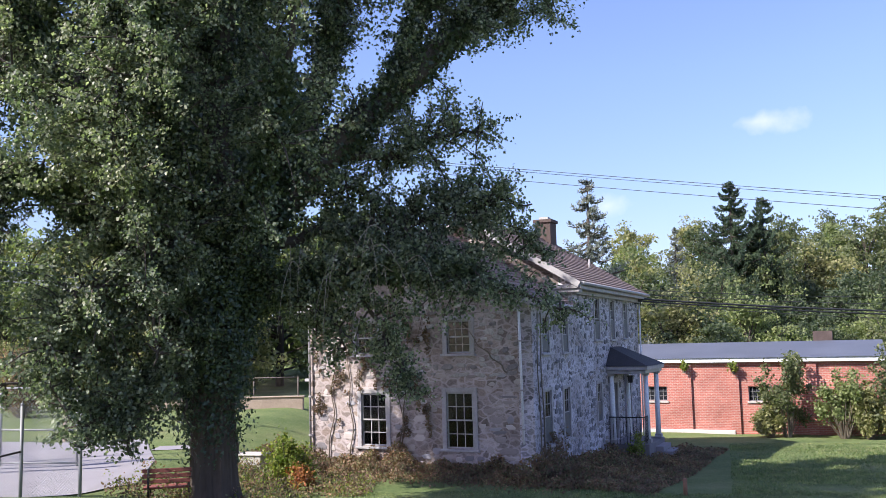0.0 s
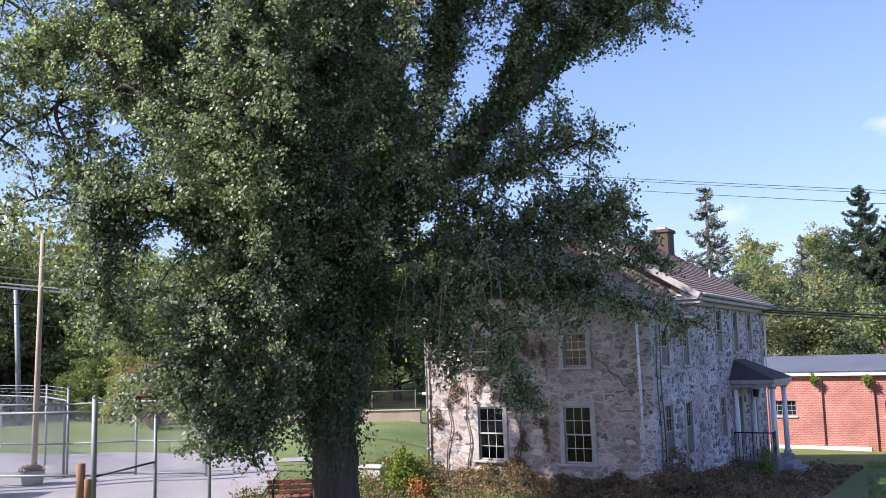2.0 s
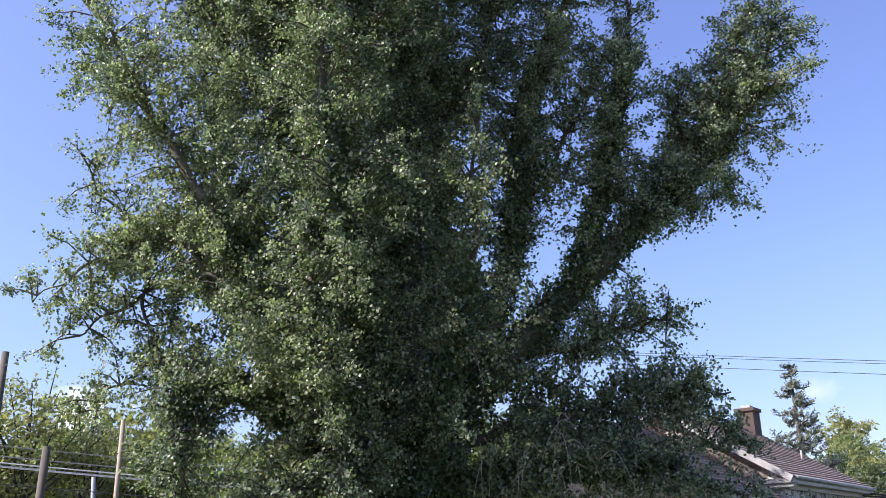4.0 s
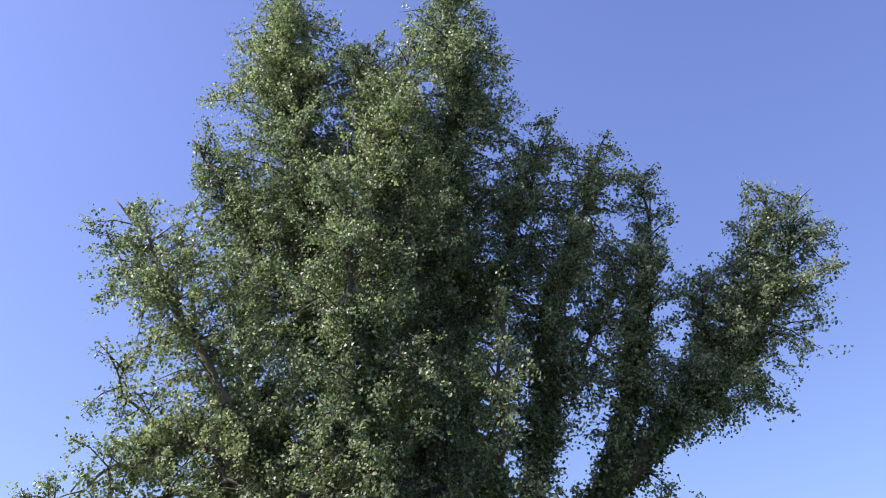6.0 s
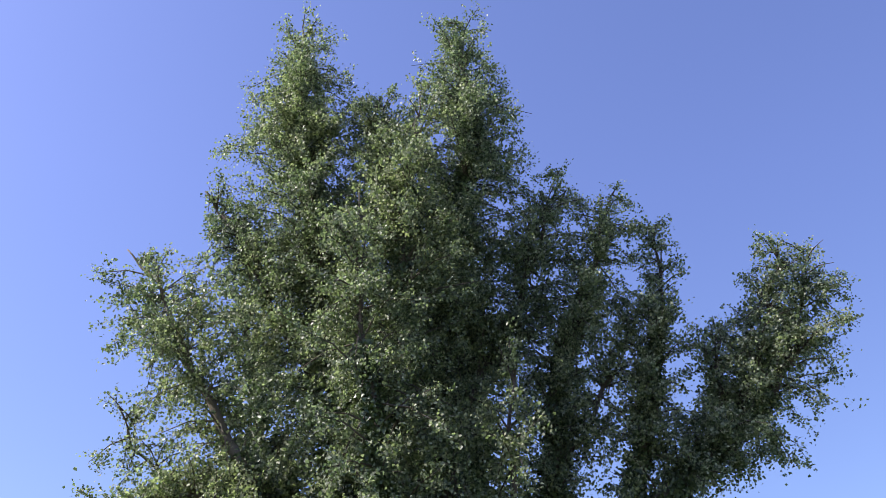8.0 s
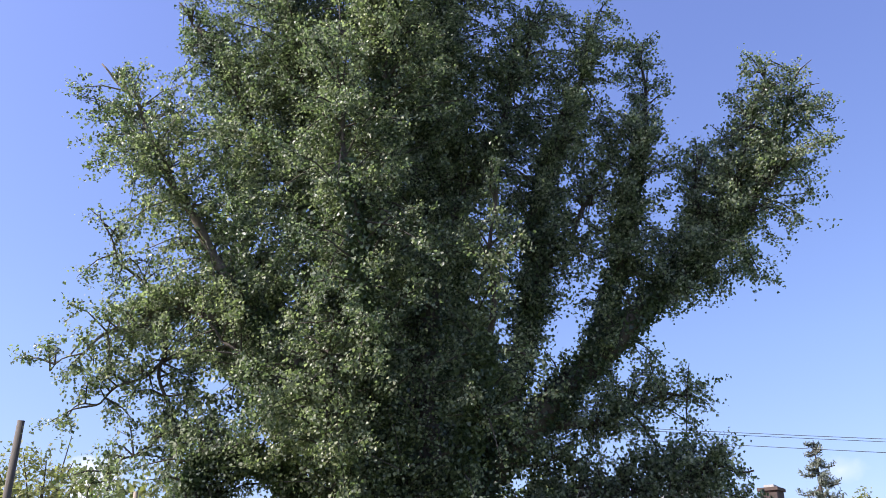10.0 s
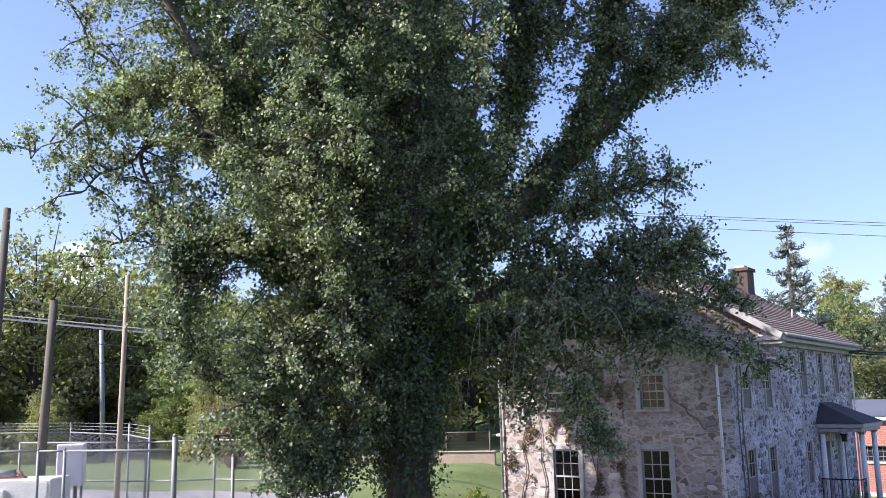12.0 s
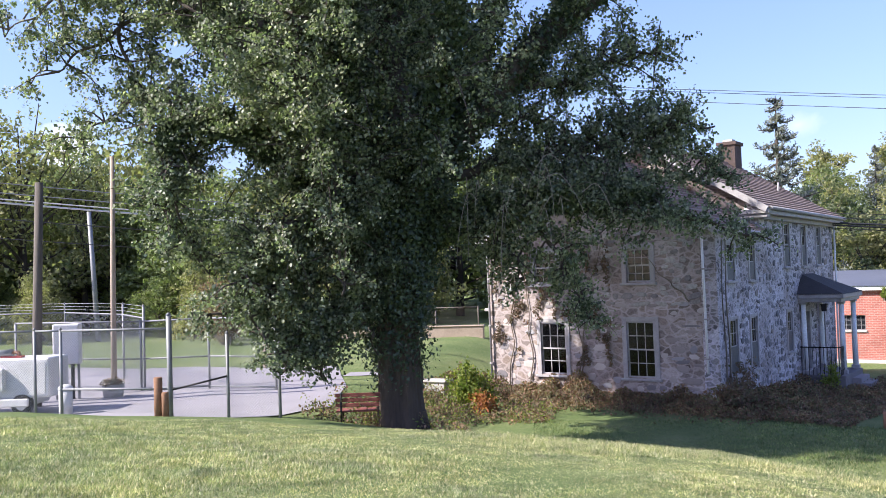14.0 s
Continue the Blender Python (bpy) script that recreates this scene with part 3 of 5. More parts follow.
rake(-0.31, run_n, RIDGE_N, rise_n, r_near)
rake(NEAR - 0.38, run_f, RIDGE_F, rise_f, r_far)
# cornice, return and gutter of the tall part
zf = RIDGE_F - rise_f
part("cornice", boxes(((0.003, NEAR - 0.3, zf - 0.22), (0.40, FAR + 0.3, zf - 0.10)), ((0.003, NEAR + 0.02, zf - 0.36), (0.16, FAR, zf - 0.22)), bevel=0.012), M_PAINT, r_far, "white wooden cornice")
part("eave_return", boxes(((-0.75, NEAR - 0.36, zf - 0.20), (0.42, NEAR - 0.003, zf - 0.06)), ((-0.70, NEAR - 0.30, zf - 0.32), (0.36, NEAR - 0.003, zf - 0.20)), bevel=0.015), M_PAINT, r_far, "white boxed eave return")
part("gutter", tube(bmesh.new(), [(0.46, NEAR - 0.3, zf - 0.03), (0.46, FAR + 0.36, zf - 0.05)], [0.06, 0.06], 8), M_PAINT, r_far)
zn = RIDGE_N - rise_n
part("gutter", tube(bmesh.new(), [(0.34, -0.28, zn - 0.03), (0.34, NEAR, zn - 0.04)], [0.055, 0.055], 8), M_PAINT, r_near)
part("gutter", tube(bmesh.new(), [(-W - 0.34, -0.34, zn - 0.03), (-W - 0.34, NEAR, zn - 0.04)], [0.06, 0.06], 8), M_PAINT, r_near)
part("vent_pipe", tube(bmesh.new(), [(-1.3, 11.4, 4.3), (-1.3, 11.4, 4.85)], [0.04, 0.04], 8), M_PAINT, r_far, "white roof vent pipe")
ch = part("chimney", boxes(((-W / 2 - 0.35, 12.9, 5.2), (-W / 2 + 0.35, 13.75, 6.72)), ((-W / 2 - 0.42, 12.83, 6.72), (-W / 2 + 0.42, 13.82, 6.86)), bevel=0.01), M_CHIMNEY, house, "weathered red brick chimney")
part("flue", boxes(((-W / 2 - 0.2, 13.05, 6.86), (-W / 2 + 0.2, 13.45, 6.98))), M_CONCRETE, ch)

for i, h in enumerate(GABLE):
    window("gable", *h, rows=4, casing=0.14)
for h in SIDE_N:
    window("side", *h, rows=4, cols=3, casing=0.09, screen=True)
for h in SIDE_F[:5]:
    window("side", *h, rows=4, cols=3, casing=0.09, screen=True)
# front door under the porch
x0, x1, z0, z1 = SIDE_F[5]
door = part("door", boxes(((x0 + 0.08, 0.10, z0 + 0.03), (x1 - 0.08, 0.15, z1 - 0.08)), bevel=0.006), M_DARKROOF, house, "dark wooden front door", face_pose("side", 0))
part("door_frame", boxes(((x0 - 0.1, -0.03, z0), (x0 + 0.08, 0.14, z1 + 0.1)), ((x1 - 0.08, -0.03, z0), (x1 + 0.1, 0.14, z1 + 0.1)), ((x0 + 0.08, -0.03, z1 - 0.08), (x1 - 0.08, 0.14, z1 + 0.1)), bevel=0.008), M_PAINT, door)
for k in range(3):
    part("door_panel", boxes(((x0 + 0.2, 0.085, z0 + 0.2 + k * 0.62), (x1 - 0.2, 0.1, z0 + 0.7 + k * 0.62)), bevel=0.006), M_DARKROOF, door)
part("door_knob", tube(bmesh.new(), [(x0 + 0.17, 0.1, z0 + 1.0), (x0 + 0.17, 0.05, z0 + 1.0)], [0.03, 0.03], 8), M_IRON, door)

# downspouts at both corners of the gable face
def downspout(points, label, r=0.036):
    return part("downspout", tube(bmesh.new(), points, [r] * len(points), 8), M_PAINT if points[0][0] < -7 else M_WHITE, house, label)


dp = downspout([(-0.35, -0.09, 2.5), (-0.34, -0.09, 1.2), (-0.31, -0.09, -1.32)], "white metal downspout broken off above the ground")
for z in (1.6, 0.2, -0.9):
    part("strap", boxes(((-0.39, -0.145, z - 0.02), (-0.26, -0.002, z + 0.02))), M_PAINT, dp)
downspout([(-0.16, -0.10, -1.88), (-0.15, -0.10, -2.40)], "white stub of drain pipe", 0.055)
dl = downspout([(-W - 0.3, -0.25, zn - 0.06), (-W + 0.02, -0.10, zn - 0.35), (-W + 0.05, -0.09, -1.6)], "white metal downspout")
for z in (1.5, 0.0, -1.2):
    part("strap", boxes(((-W, -0.14, z - 0.02), (-W + 0.1, -0.002, z + 0.02))), M_PAINT, dl)
downspout([(0.12, FAR - 0.1, zf - 0.3), (0.09, FAR - 0.1, -2.6)], "white metal downspout")

# side porch roof seen past the far corner
part("side_porch_roof", boxes(((-W - 0.75, 0.8, 0.42), (-W - 0.003, 5.0, 0.52)), ((-W - 0.65, 0.9, 0.52), (-W - 0.003, 4.9, 0.66)), bevel=0.02), M_PAINT, house, "white painted side porch roof")
part("side_porch_post", boxes(((-W - 0.62, 0.95, -2.5), (-W - 0.52, 1.05, 0.42)), bevel=0.01), M_POLE2, house)

# ---- front porch ----
PO, PS0, PS1, PZ = 1.55, 8.25, 11.5, 0.47
porch = part("porch", boxes(((0.003, PS0 + 0.2, GROUND_H), (PO - 0.1, PS1 - 0.2, -2.22)), bevel=0.02), M_STONE2, house, "front porch with dark hipped roof on white posts")
bm = bmesh.new()
lo = [bm.verts.new(p) for p in ((0.004, PS0, PZ + 0.12), (PO, PS0, PZ + 0.12), (PO, PS1, PZ + 0.12), (0.004, PS1, PZ + 0.12))]
hi = [bm.verts.new(p) for p in ((0.004, PS0 + 0.75, 1.30), (0.004, PS1 - 0.75, 1.30))]
bm.faces.new((lo[0], lo[1], hi[0]))
bm.faces.new((lo[1], lo[2], hi[1], hi[0]))
bm.faces.new((lo[2], lo[3], hi[1]))
bm.faces.new((lo[3], lo[2], lo[1], lo[0]))
bm.faces.new((lo[0], hi[0], hi[1], lo[3]))
part("porch_roof", bm, M_DARKROOF, porch, "black shingle porch roof")
part("porch_fascia", boxes(((0.004, PS0 + 0.03, PZ - 0.03), (PO - 0.03, PS1 - 0.03, PZ + 0.115)), ((0.006, PS0 + 0.12, PZ - 0.16), (PO - 0.12, PS1 - 0.12, PZ - 0.03)), bevel=0.012), M_PAINT, porch)
for x, y in ((PO - 0.28, PS0 + 0.85), (PO - 0.28, PS1 - 0.45), (0.12, PS0 + 0.35), (0.12, PS1 - 0.35)):
    post = part("porch_post", tube(bmesh.new(), [(x, y, -2.22), (x, y, PZ - 0.16)], [0.10, 0.085], 10), M_WHITE, porch)
    part("post_base", boxes(((x - 0.13, y - 0.13, -2.22), (x + 0.13, y + 0.13, -2.08)), bevel=0.01), M_PAINT, post)
    part("post_capital", boxes(((x - 0.12, y - 0.12, PZ - 0.24), (x + 0.12, y + 0.12, PZ - 0.161)), bevel=0.01), M_PAINT, post)
rail = part("railing", tube(bmesh.new(), [(0.02, PS0 + 0.1, -1.25), (PO - 0.25, PS0 + 0.1, -1.25), (PO - 0.25, PS0 + 1.1, -1.25)], [0.022] * 3, 6), M_IRON, porch, "black wrought iron railing")
for i in range(11):
    x = 0.05 + i * (PO - 0.32) / 10
    part("baluster", tube(bmesh.new(), [(x, PS0 + 0.1, -2.22), (x, PS0 + 0.1, -1.25)], [0.011] * 2, 5), M_IRON, rail)
for i in range(6):
    part("baluster", tube(bmesh.new(), [(PO - 0.25, PS0 + 0.25 + i * 0.16, -2.22), (PO - 0.25, PS0 + 0.25 + i * 0.16, -1.25)], [0.011] * 2, 5), M_IRON, rail)
lan = part("lantern", boxes(((0.72, PS0 + 0.35, -0.02), (0.88, PS0 + 0.51, 0.2)), ((0.69, PS0 + 0.32, 0.2), (0.91, PS0 + 0.54, 0.24)), ((0.79, PS0 + 0.42, 0.24), (0.81, PS0 + 0.44, 0.31)), bevel=0.01), M_IRON, porch, "small black hanging lantern")
for i in range(3):
    part("step", boxes(((PO - 0.1 + i * 0.3, PS0 + 1.2, GROUND_H), (PO + 0.2 + i * 0.3, PS1 - 0.6, -2.22 - 0.17 * (i + 1))), bevel=0.015), M_STONE2, porch)

# things seen inside a ground-floor window
cloth = part("red_cloth", mesh_of("red_cloth", [(W * 0 + x, y, z) for x, y, z in ((0, 0, 0), (0.30, 0.02, 0), (0.34, 0.0, 0.5), (0.14, 0.03, 0.78), (0.02, 0.0, 0.45), (0, 0.05, 0), (0.30, 0.07, 0), (0.34, 0.05, 0.5), (0.14, 0.08, 0.78), (0.02, 0.05, 0.45))], [(0, 1, 2, 3, 4), (9, 8, 7, 6, 5), (0, 5, 6, 1), (1, 6, 7, 2), (2, 7, 8, 3), (3, 8, 9, 4), (4, 9, 5, 0)], M_CURTAIN), M_CURTAIN, None, "", HOUSE @ pose(-5.02, 0.13, -1.45))
tagged(cloth, "red cloth hanging inside the window", "cloth")
blind = part("window_blind", boxes(((0, 0, 0), (0.80, 0.012, 0.72)), bevel=0.004), M_BLIND, None, "", HOUSE @ pose(-2.705, 0.16, -1.47))
tagged(blind, "grey cloth blind behind the lower sash", "blind")
paper = part("paper_notice", boxes(((0, 0, 0), (0.24, 0.008, 0.26)), bevel=0.003), M_PALE, None, "", HOUSE @ pose(-5.24, 0.115, -0.95))
tagged(paper, "blank pale paper behind the window glass", "paper")

# ---- the great tree ----
TX, TY = -4.78, 18.91
TREE_TURN = math.degrees(math.atan2(-TX, TY))
TREE_Z = gz(TX, TY) - 0.05
big_tree = thing("ivy_clad_tree", "huge many-stemmed broadleaf tree with ivy-covered trunk on the lawn", "tree", pose(TX, TY, TREE_Z, 0, 0, TREE_TURN))

# every limb: rows of right, back, up, thickness, reach of its foliage; then leaf share
BOUGHS = [
    ("left_fill", [(-3.4, -.3, 9.5, .1, .7), (-5.6, .4, 10.4, .06, 1.4), (-7.0, .5, 11.3, .03, 1.3), (-7.6, .4, 12.5, .012, .8)], .45),
    ("leader_left", [(0, 0, 4.5, .36, 0), (-1.4, .4, 9, .3, 1.6), (-2.6, .5, 14, .22, 2.3), (-3.6, .3, 19, .14, 2.3), (-3.95, .2, 22.3, .07, 1.9), (-4.2, .1, 25.0, .02, .8)], 1.6),
    ("leader_right", [(0, 0, 5, .36, 0), (.1, .2, 10, .3, 1.1), (.2, .2, 15, .22, 2.1), (.9, .0, 20, .13, 1.9), (.8, .1, 23, .07, 1.6), (.75, .1, 25.3, .02, .8)], 1.5),
    ("right_bough", [(.2, 0, 4.2, .36, 0), (1.3, .1, 6.2, .33, .4), (3.9, .3, 8.9, .27, 1.0), (6.0, .4, 10.9, .2, 1.4), (8.0, .5, 12.7, .12, 1.6), (9.0, .5, 14.2, .06, 1.45), (9.7, .4, 16.6, .02, .8)], 1.1),
    ("right_tip", [(7.2, .5, 12.2, .1, .8), (8.0, .5, 14.0, .06, 1.2), (8.5, .4, 15.4, .03, 1.1), (9.2, .4, 17.0, .02, .6)], 0.8),
    ("right_stem", [(1.2, .1, 6.1, .22, .3), (2.4, .4, 9.5, .19, 1.0), (2.9, .5, 13, .14, 1.5), (4.0, .5, 16.2, .08, 1.5), (4.8, .5, 18.8, .02, .6)], 1.3),
    ("right_spur", [(3.9, .3, 8.9, .16, .5), (4.9, .4, 12, .11, 1.2), (5.6, .4, 15, .06, 1.0), (5.9, .4, 17.7, .02, .6)], 1.3),
    ("left_bough", [(-.2, 0, 4.6, .32, 0), (-1.6, -.4, 7.2, .28, .6), (-3.45, -.8, 9.4, .19, .9), (-4.7, -1.0, 11.2, .12, 1.5), (-6.05, -.9, 13.5, .07, 2.0), (-6.9, -.6, 15.2, .05, 1.5), (-7.9, -.4, 16.3, .02, .5)], 0.6),
    ("left_spur", [(-3.4, -.3, 9.5, .09, .6), (-5.4, -.7, 9.8, .06, 1.2), (-6.8, -.9, 9.1, .03, 1.1), (-7.7, -1, 8.4, .01, .7)], 0.85),
    ("left_low_bough", [(-.3, -.2, 3.8, .22, 0), (-1.9, -1.0, 5.4, .17, 1.3), (-3.4, -1.5, 6.5, .11, 1.5), (-4.3, -1.7, 6.2, .06, 1.2), (-4.3, -1.8, 5.2, .03, .9), (-4.1, -1.8, 4.5, .02, .5)], 0.75),
    ("left_skirt", [(-.4, -.4, 3.0, .13, 0), (-1.6, -1.2, 4.4, .10, 1.2), (-2.5, -1.6, 4.2, .06, 1.2), (-3.0, -1.7, 3.2, .03, .8), (-2.6, -1.8, 2.2, .02, .6)], 1.0),
    ("low_lobe", [(-.4, -.3, 3.3, .08, 0), (-1.9, -.9, 3.3, .06, .9), (-3.0, -1.1, 2.9, .04, .85), (-3.8, -1.2, 2.6, .02, .5)], 1.2),
    ("left_edge", [(-2.8, -1.2, 6.4, .05, .5), (-4.4, -1.3, 5.8, .04, .95), (-4.5, -1.3, 4.5, .03, .8), (-3.7, -1.3, 3.5, .015, .7)], .95),
    ("low_lobe_inner", [(-.4, -.3, 2.6, .05, 0), (-1.5, -1.0, 2.5, .04, .7), (-2.2, -1.3, 1.9, .03, .65), (-2.3, -1.4, 1.4, .01, .4)], .9),
    ("pole_spray", [(-4.2, -1.0, 7.4, .04, .5), (-5.3, -1.1, 6.9, .03, .9), (-6.2, -1.1, 6.3, .018, .7), (-6.6, -1.1, 5.8, .01, .4)], 0.6),
    ("low_skirt", [(-.4, -.3, 2.6, .08, 0), (-1.1, -.8, 2.7, .06, .8), (-1.6, -1.2, 1.95, .04, .9), (-1.5, -1.3, 1.3, .02, .6)], 1.3),
    ("house_bough", [(.3, 0, 3.9, .22, 0), (1.8, -.3, 4.7, .17, .9), (3.7, -.5, 4.8, .12, 1.15), (5.1, -.6, 4.85, .08, 1.2), (6.4, -.6, 4.3, .04, .75), (7.7, -.6, 3.9, .02, .45)], 1.45),
    ("house_upper_bough", [(1.0, .1, 5.4, .14, .2), (2.6, .2, 5.8, .1, .8), (4.5, .2, 6.0, .06, 1.1), (5.9, .1, 6.4, .03, 1.05), (7.0, 0, 6.4, .02, .6)], 1.55),
    ("chimney_spray", [(5.5, .1, 6.2, .03, .4), (6.6, .1, 5.9, .02, .6), (7.3, .1, 5.2, .012, .45)], .9),
    ("house_droop", [(2.5, -.4, 4.9, .06, .5), (3.2, -.5, 4.0, .05, .75), (3.7, -.5, 3.1, .03, .6), (4.1, -.5, 2.2, .02, .35)], 0.95),
    ("left_droop", [(1.4, -.3, 4.5, .05, .4), (2.2, -.5, 4.0, .04, .7), (2.7, -.5, 3.2, .02, .45)], 1.2),
    ("right_shoulder", [(.3, .2, 11.5, .1, .8), (2.0, .3, 15, .08, 1.3), (2.9, .3, 17.8, .04, 1.2), (3.4, .2, 19.3, .02, .5)], 1.3),
    ("crown_fill", [(-1.0, .3, 14.5, .1, .8), (-1.4, .3, 18, .07, 1.6), (-1.5, .2, 20.8, .04, 1.4), (-1.7, .2, 22.3, .02, .6)], 1.3),
    ("right_web", [(2.6, .5, 10.5, .07, .6), (3.9, .6, 12.6, .05, .9), (4.9, .6, 14.6, .02, .8)], 0.85),
    ("under_bough", [(2.6, .2, 7.5, .1, .5), (3.9, .4, 7.5, .07, 1.0), (5.0, .4, 8.0, .05, 1.2), (5.9, .4, 8.2, .02, .9)], 0.95),
    ("under_inner", [(1.2, .2, 6.0, .07, .4), (2.3, .3, 6.6, .05, .8), (3.3, .3, 6.7, .02, .8)], .8),
    ("front_low_left", [(-.3, -.4, 4.0, .12, .2), (-1.2, -1.8, 5.2, .09, 1.2), (-1.7, -2.4, 6.8, .06, 1.4), (-1.8, -2.5, 8.4, .02, 1.0)], 1.1),
    ("trunk_skirt", [(-.3, -.3, 4.6, .05, .5), (-.55, -.6, 3.4, .04, .75), (-.6, -.6, 2.3, .03, .6), (-.45, -.6, 1.7, .015, .4)], 1.0),
    ("front_curtain", [(-.2, -.5, 5.8, .08, .4), (-.6, -1.5, 5.5, .06, 1.0), (-1.0, -1.7, 4.2, .04, .9), (-1.1, -1.7, 2.9, .02, .65)], 1.0),
    ("mid_left", [(-1.6, -.4, 7.2, .1, .4), (-2.8, -1.4, 7.8, .07, 1.3), (-3.8, -1.6, 8.6, .04, 1.4), (-4.6, -1.5, 9.4, .02, .8)], 0.42),
    ("outer_left", [(-3.4, -.8, 9.2, .05, .4), (-5.4, -.8, 8.6, .04, 1.0), (-6.6, -.7, 7.9, .022, .9), (-7.4, -.6, 7.6, .01, .6)], 0.5),
    ("right_infill", [(6.0, .4, 10.9, .07, .7), (6.7, .5, 12.4, .05, 1.0), (7.0, .5, 14.2, .02, .9)], 1.1),
    ("left_shoulder", [(-2.8, .4, 12.5, .1, .8), (-4.5, .4, 15.6, .07, 1.4), (-5.6, .4, 17.6, .04, 1.2), (-6.4, .3, 18.7, .02, .5)], 1.2),
    ("left_hang", [(-5.4, -.7, 9.8, .06, .7), (-5.5, -.8, 8.4, .04, 1.1), (-5.0, -.8, 7.2, .03, 1.1), (-4.6, -.8, 6.1, .02, .8)], 0.33),
    ("front_bough", [(0, -.3, 4.5, .2, 0), (-.7, -2, 7.2, .15, 1.6), (-1.2, -3.0, 10, .1, 1.8), (-1.7, -3.0, 13.5, .05, 1.6), (-1.9, -2.6, 16.5, .02, .7)], .65),
    ("front_right_bough", [(0, -.3, 4.2, .16, 0), (.8, -1.8, 6.2, .11, 1.2), (1.3, -2.6, 8.6, .07, 1.3), (1.5, -2.6, 11.5, .03, 1.1)], .5),
    # back boughs are hidden behind the crown, added to shade gable and lawn
    ("back_bough", [(0, .3, 4.6, .24, 0), (.0, 2.6, 8, .18, 1.8), (-.8, 4.8, 11, .11, 2.3), (-1.5, 6.6, 13.5, .06, 1.8), (-1.8, 7.6, 15, .03, 0.9)], 1.7),
    ("back_left_bough", [(-.3, .3, 4.4, .2, 0), (-2.6, 2.4, 7.6, .14, 1.6), (-4.2, 4.2, 10.6, .08, 2.0), (-5.2, 4.4, 14.0, .03, 1.5), (-5.9, 3.6, 17.9, .02, .9)], 1.4),
    ("back_low_bough", [(-.2, .4, 4.0, .18, 0), (-.8, 3.4, 6.6, .13, 1.8), (-1.0, 5.6, 8.4, .08, 2.3), (-1.1, 7.0, 9.6, .04, 1.9), (-1.1, 8.0, 9.8, .02, .9)], 1.9),
    ("back_right_bough", [(.3, .3, 4.5, .15, 0), (.6, 3.3, 8.0, .1, 1.5), (.6, 5.6, 10.6, .06, 2.1), (.4, 7.0, 12.6, .03, 1.6)], 1.7),
    ("back_mid_bough", [(.1, .3, 5.2, .2, 0), (.2, 2.2, 9, .14, 1.5), (.3, 3.6, 13, .09, 2.0), (.5, 3.8, 17, .04, 1.4), (.6, 3.6, 19, .02, .5)], 1.2),
    ("centre_bough", [(-.2, -.3, 5, .2, 0), (-.8, -1.2, 9.5, .15, 1.5), (-.9, -1.6, 14.5, .1, 2.0), (-.6, -1.3, 19, .04, 1.4), (-.5, -1, 21, .02, .5)], .9),
]
SPRAYS, TWIGS, LEAVES = 135, 6.5, 27

trng = np.random.default_rng(11)
trunk_path = spline([(0.02, 0, -0.15), (0, 0, 0.25), (-.02, 0, 1.2), (-.05, 0, 2.6), (-.05, 0, 4.2), (-.1, 0, 5.6)], 20)
trunk_r = np.interp(trunk_path[:, 2], [-.15, 0.1, .5, 1.5, 3, 4.4, 5.6], [.53, .48, .44, .42, .42, .45, .38])
tb = tube(bmesh.new(), trunk_path, trunk_r, 110)
for v in tb.verts:
    a = math.atan2(v.co.y, v.co.x)
    k = 1 + 0.09 * math.sin(5 * a + v.co.z * 0.5) + 0.035 * math.sin(13 * a - v.co.z) + 0.05 * noise.noise(Vector((5 * math.cos(a), 5 * math.sin(a), v.co.z * 1.2))) + (0.16 * max(0, 0.5 - v.co.z) * math.sin(4 * a + 1)) + 0.16 * abs(noise.noise(Vector((9 * math.cos(a), 9 * math.sin(a), v.co.z * 1.3)))) + 0.06 * noise.noise(Vector((20 * math.cos(a), 20 * math.sin(a), v.co.z * 3)))
    v.co.x, v.co.y = v.co.x * k, v.co.y * k
part("trunk", tb, M_TRUNK, big_tree, "thick furrowed grey-brown trunk")

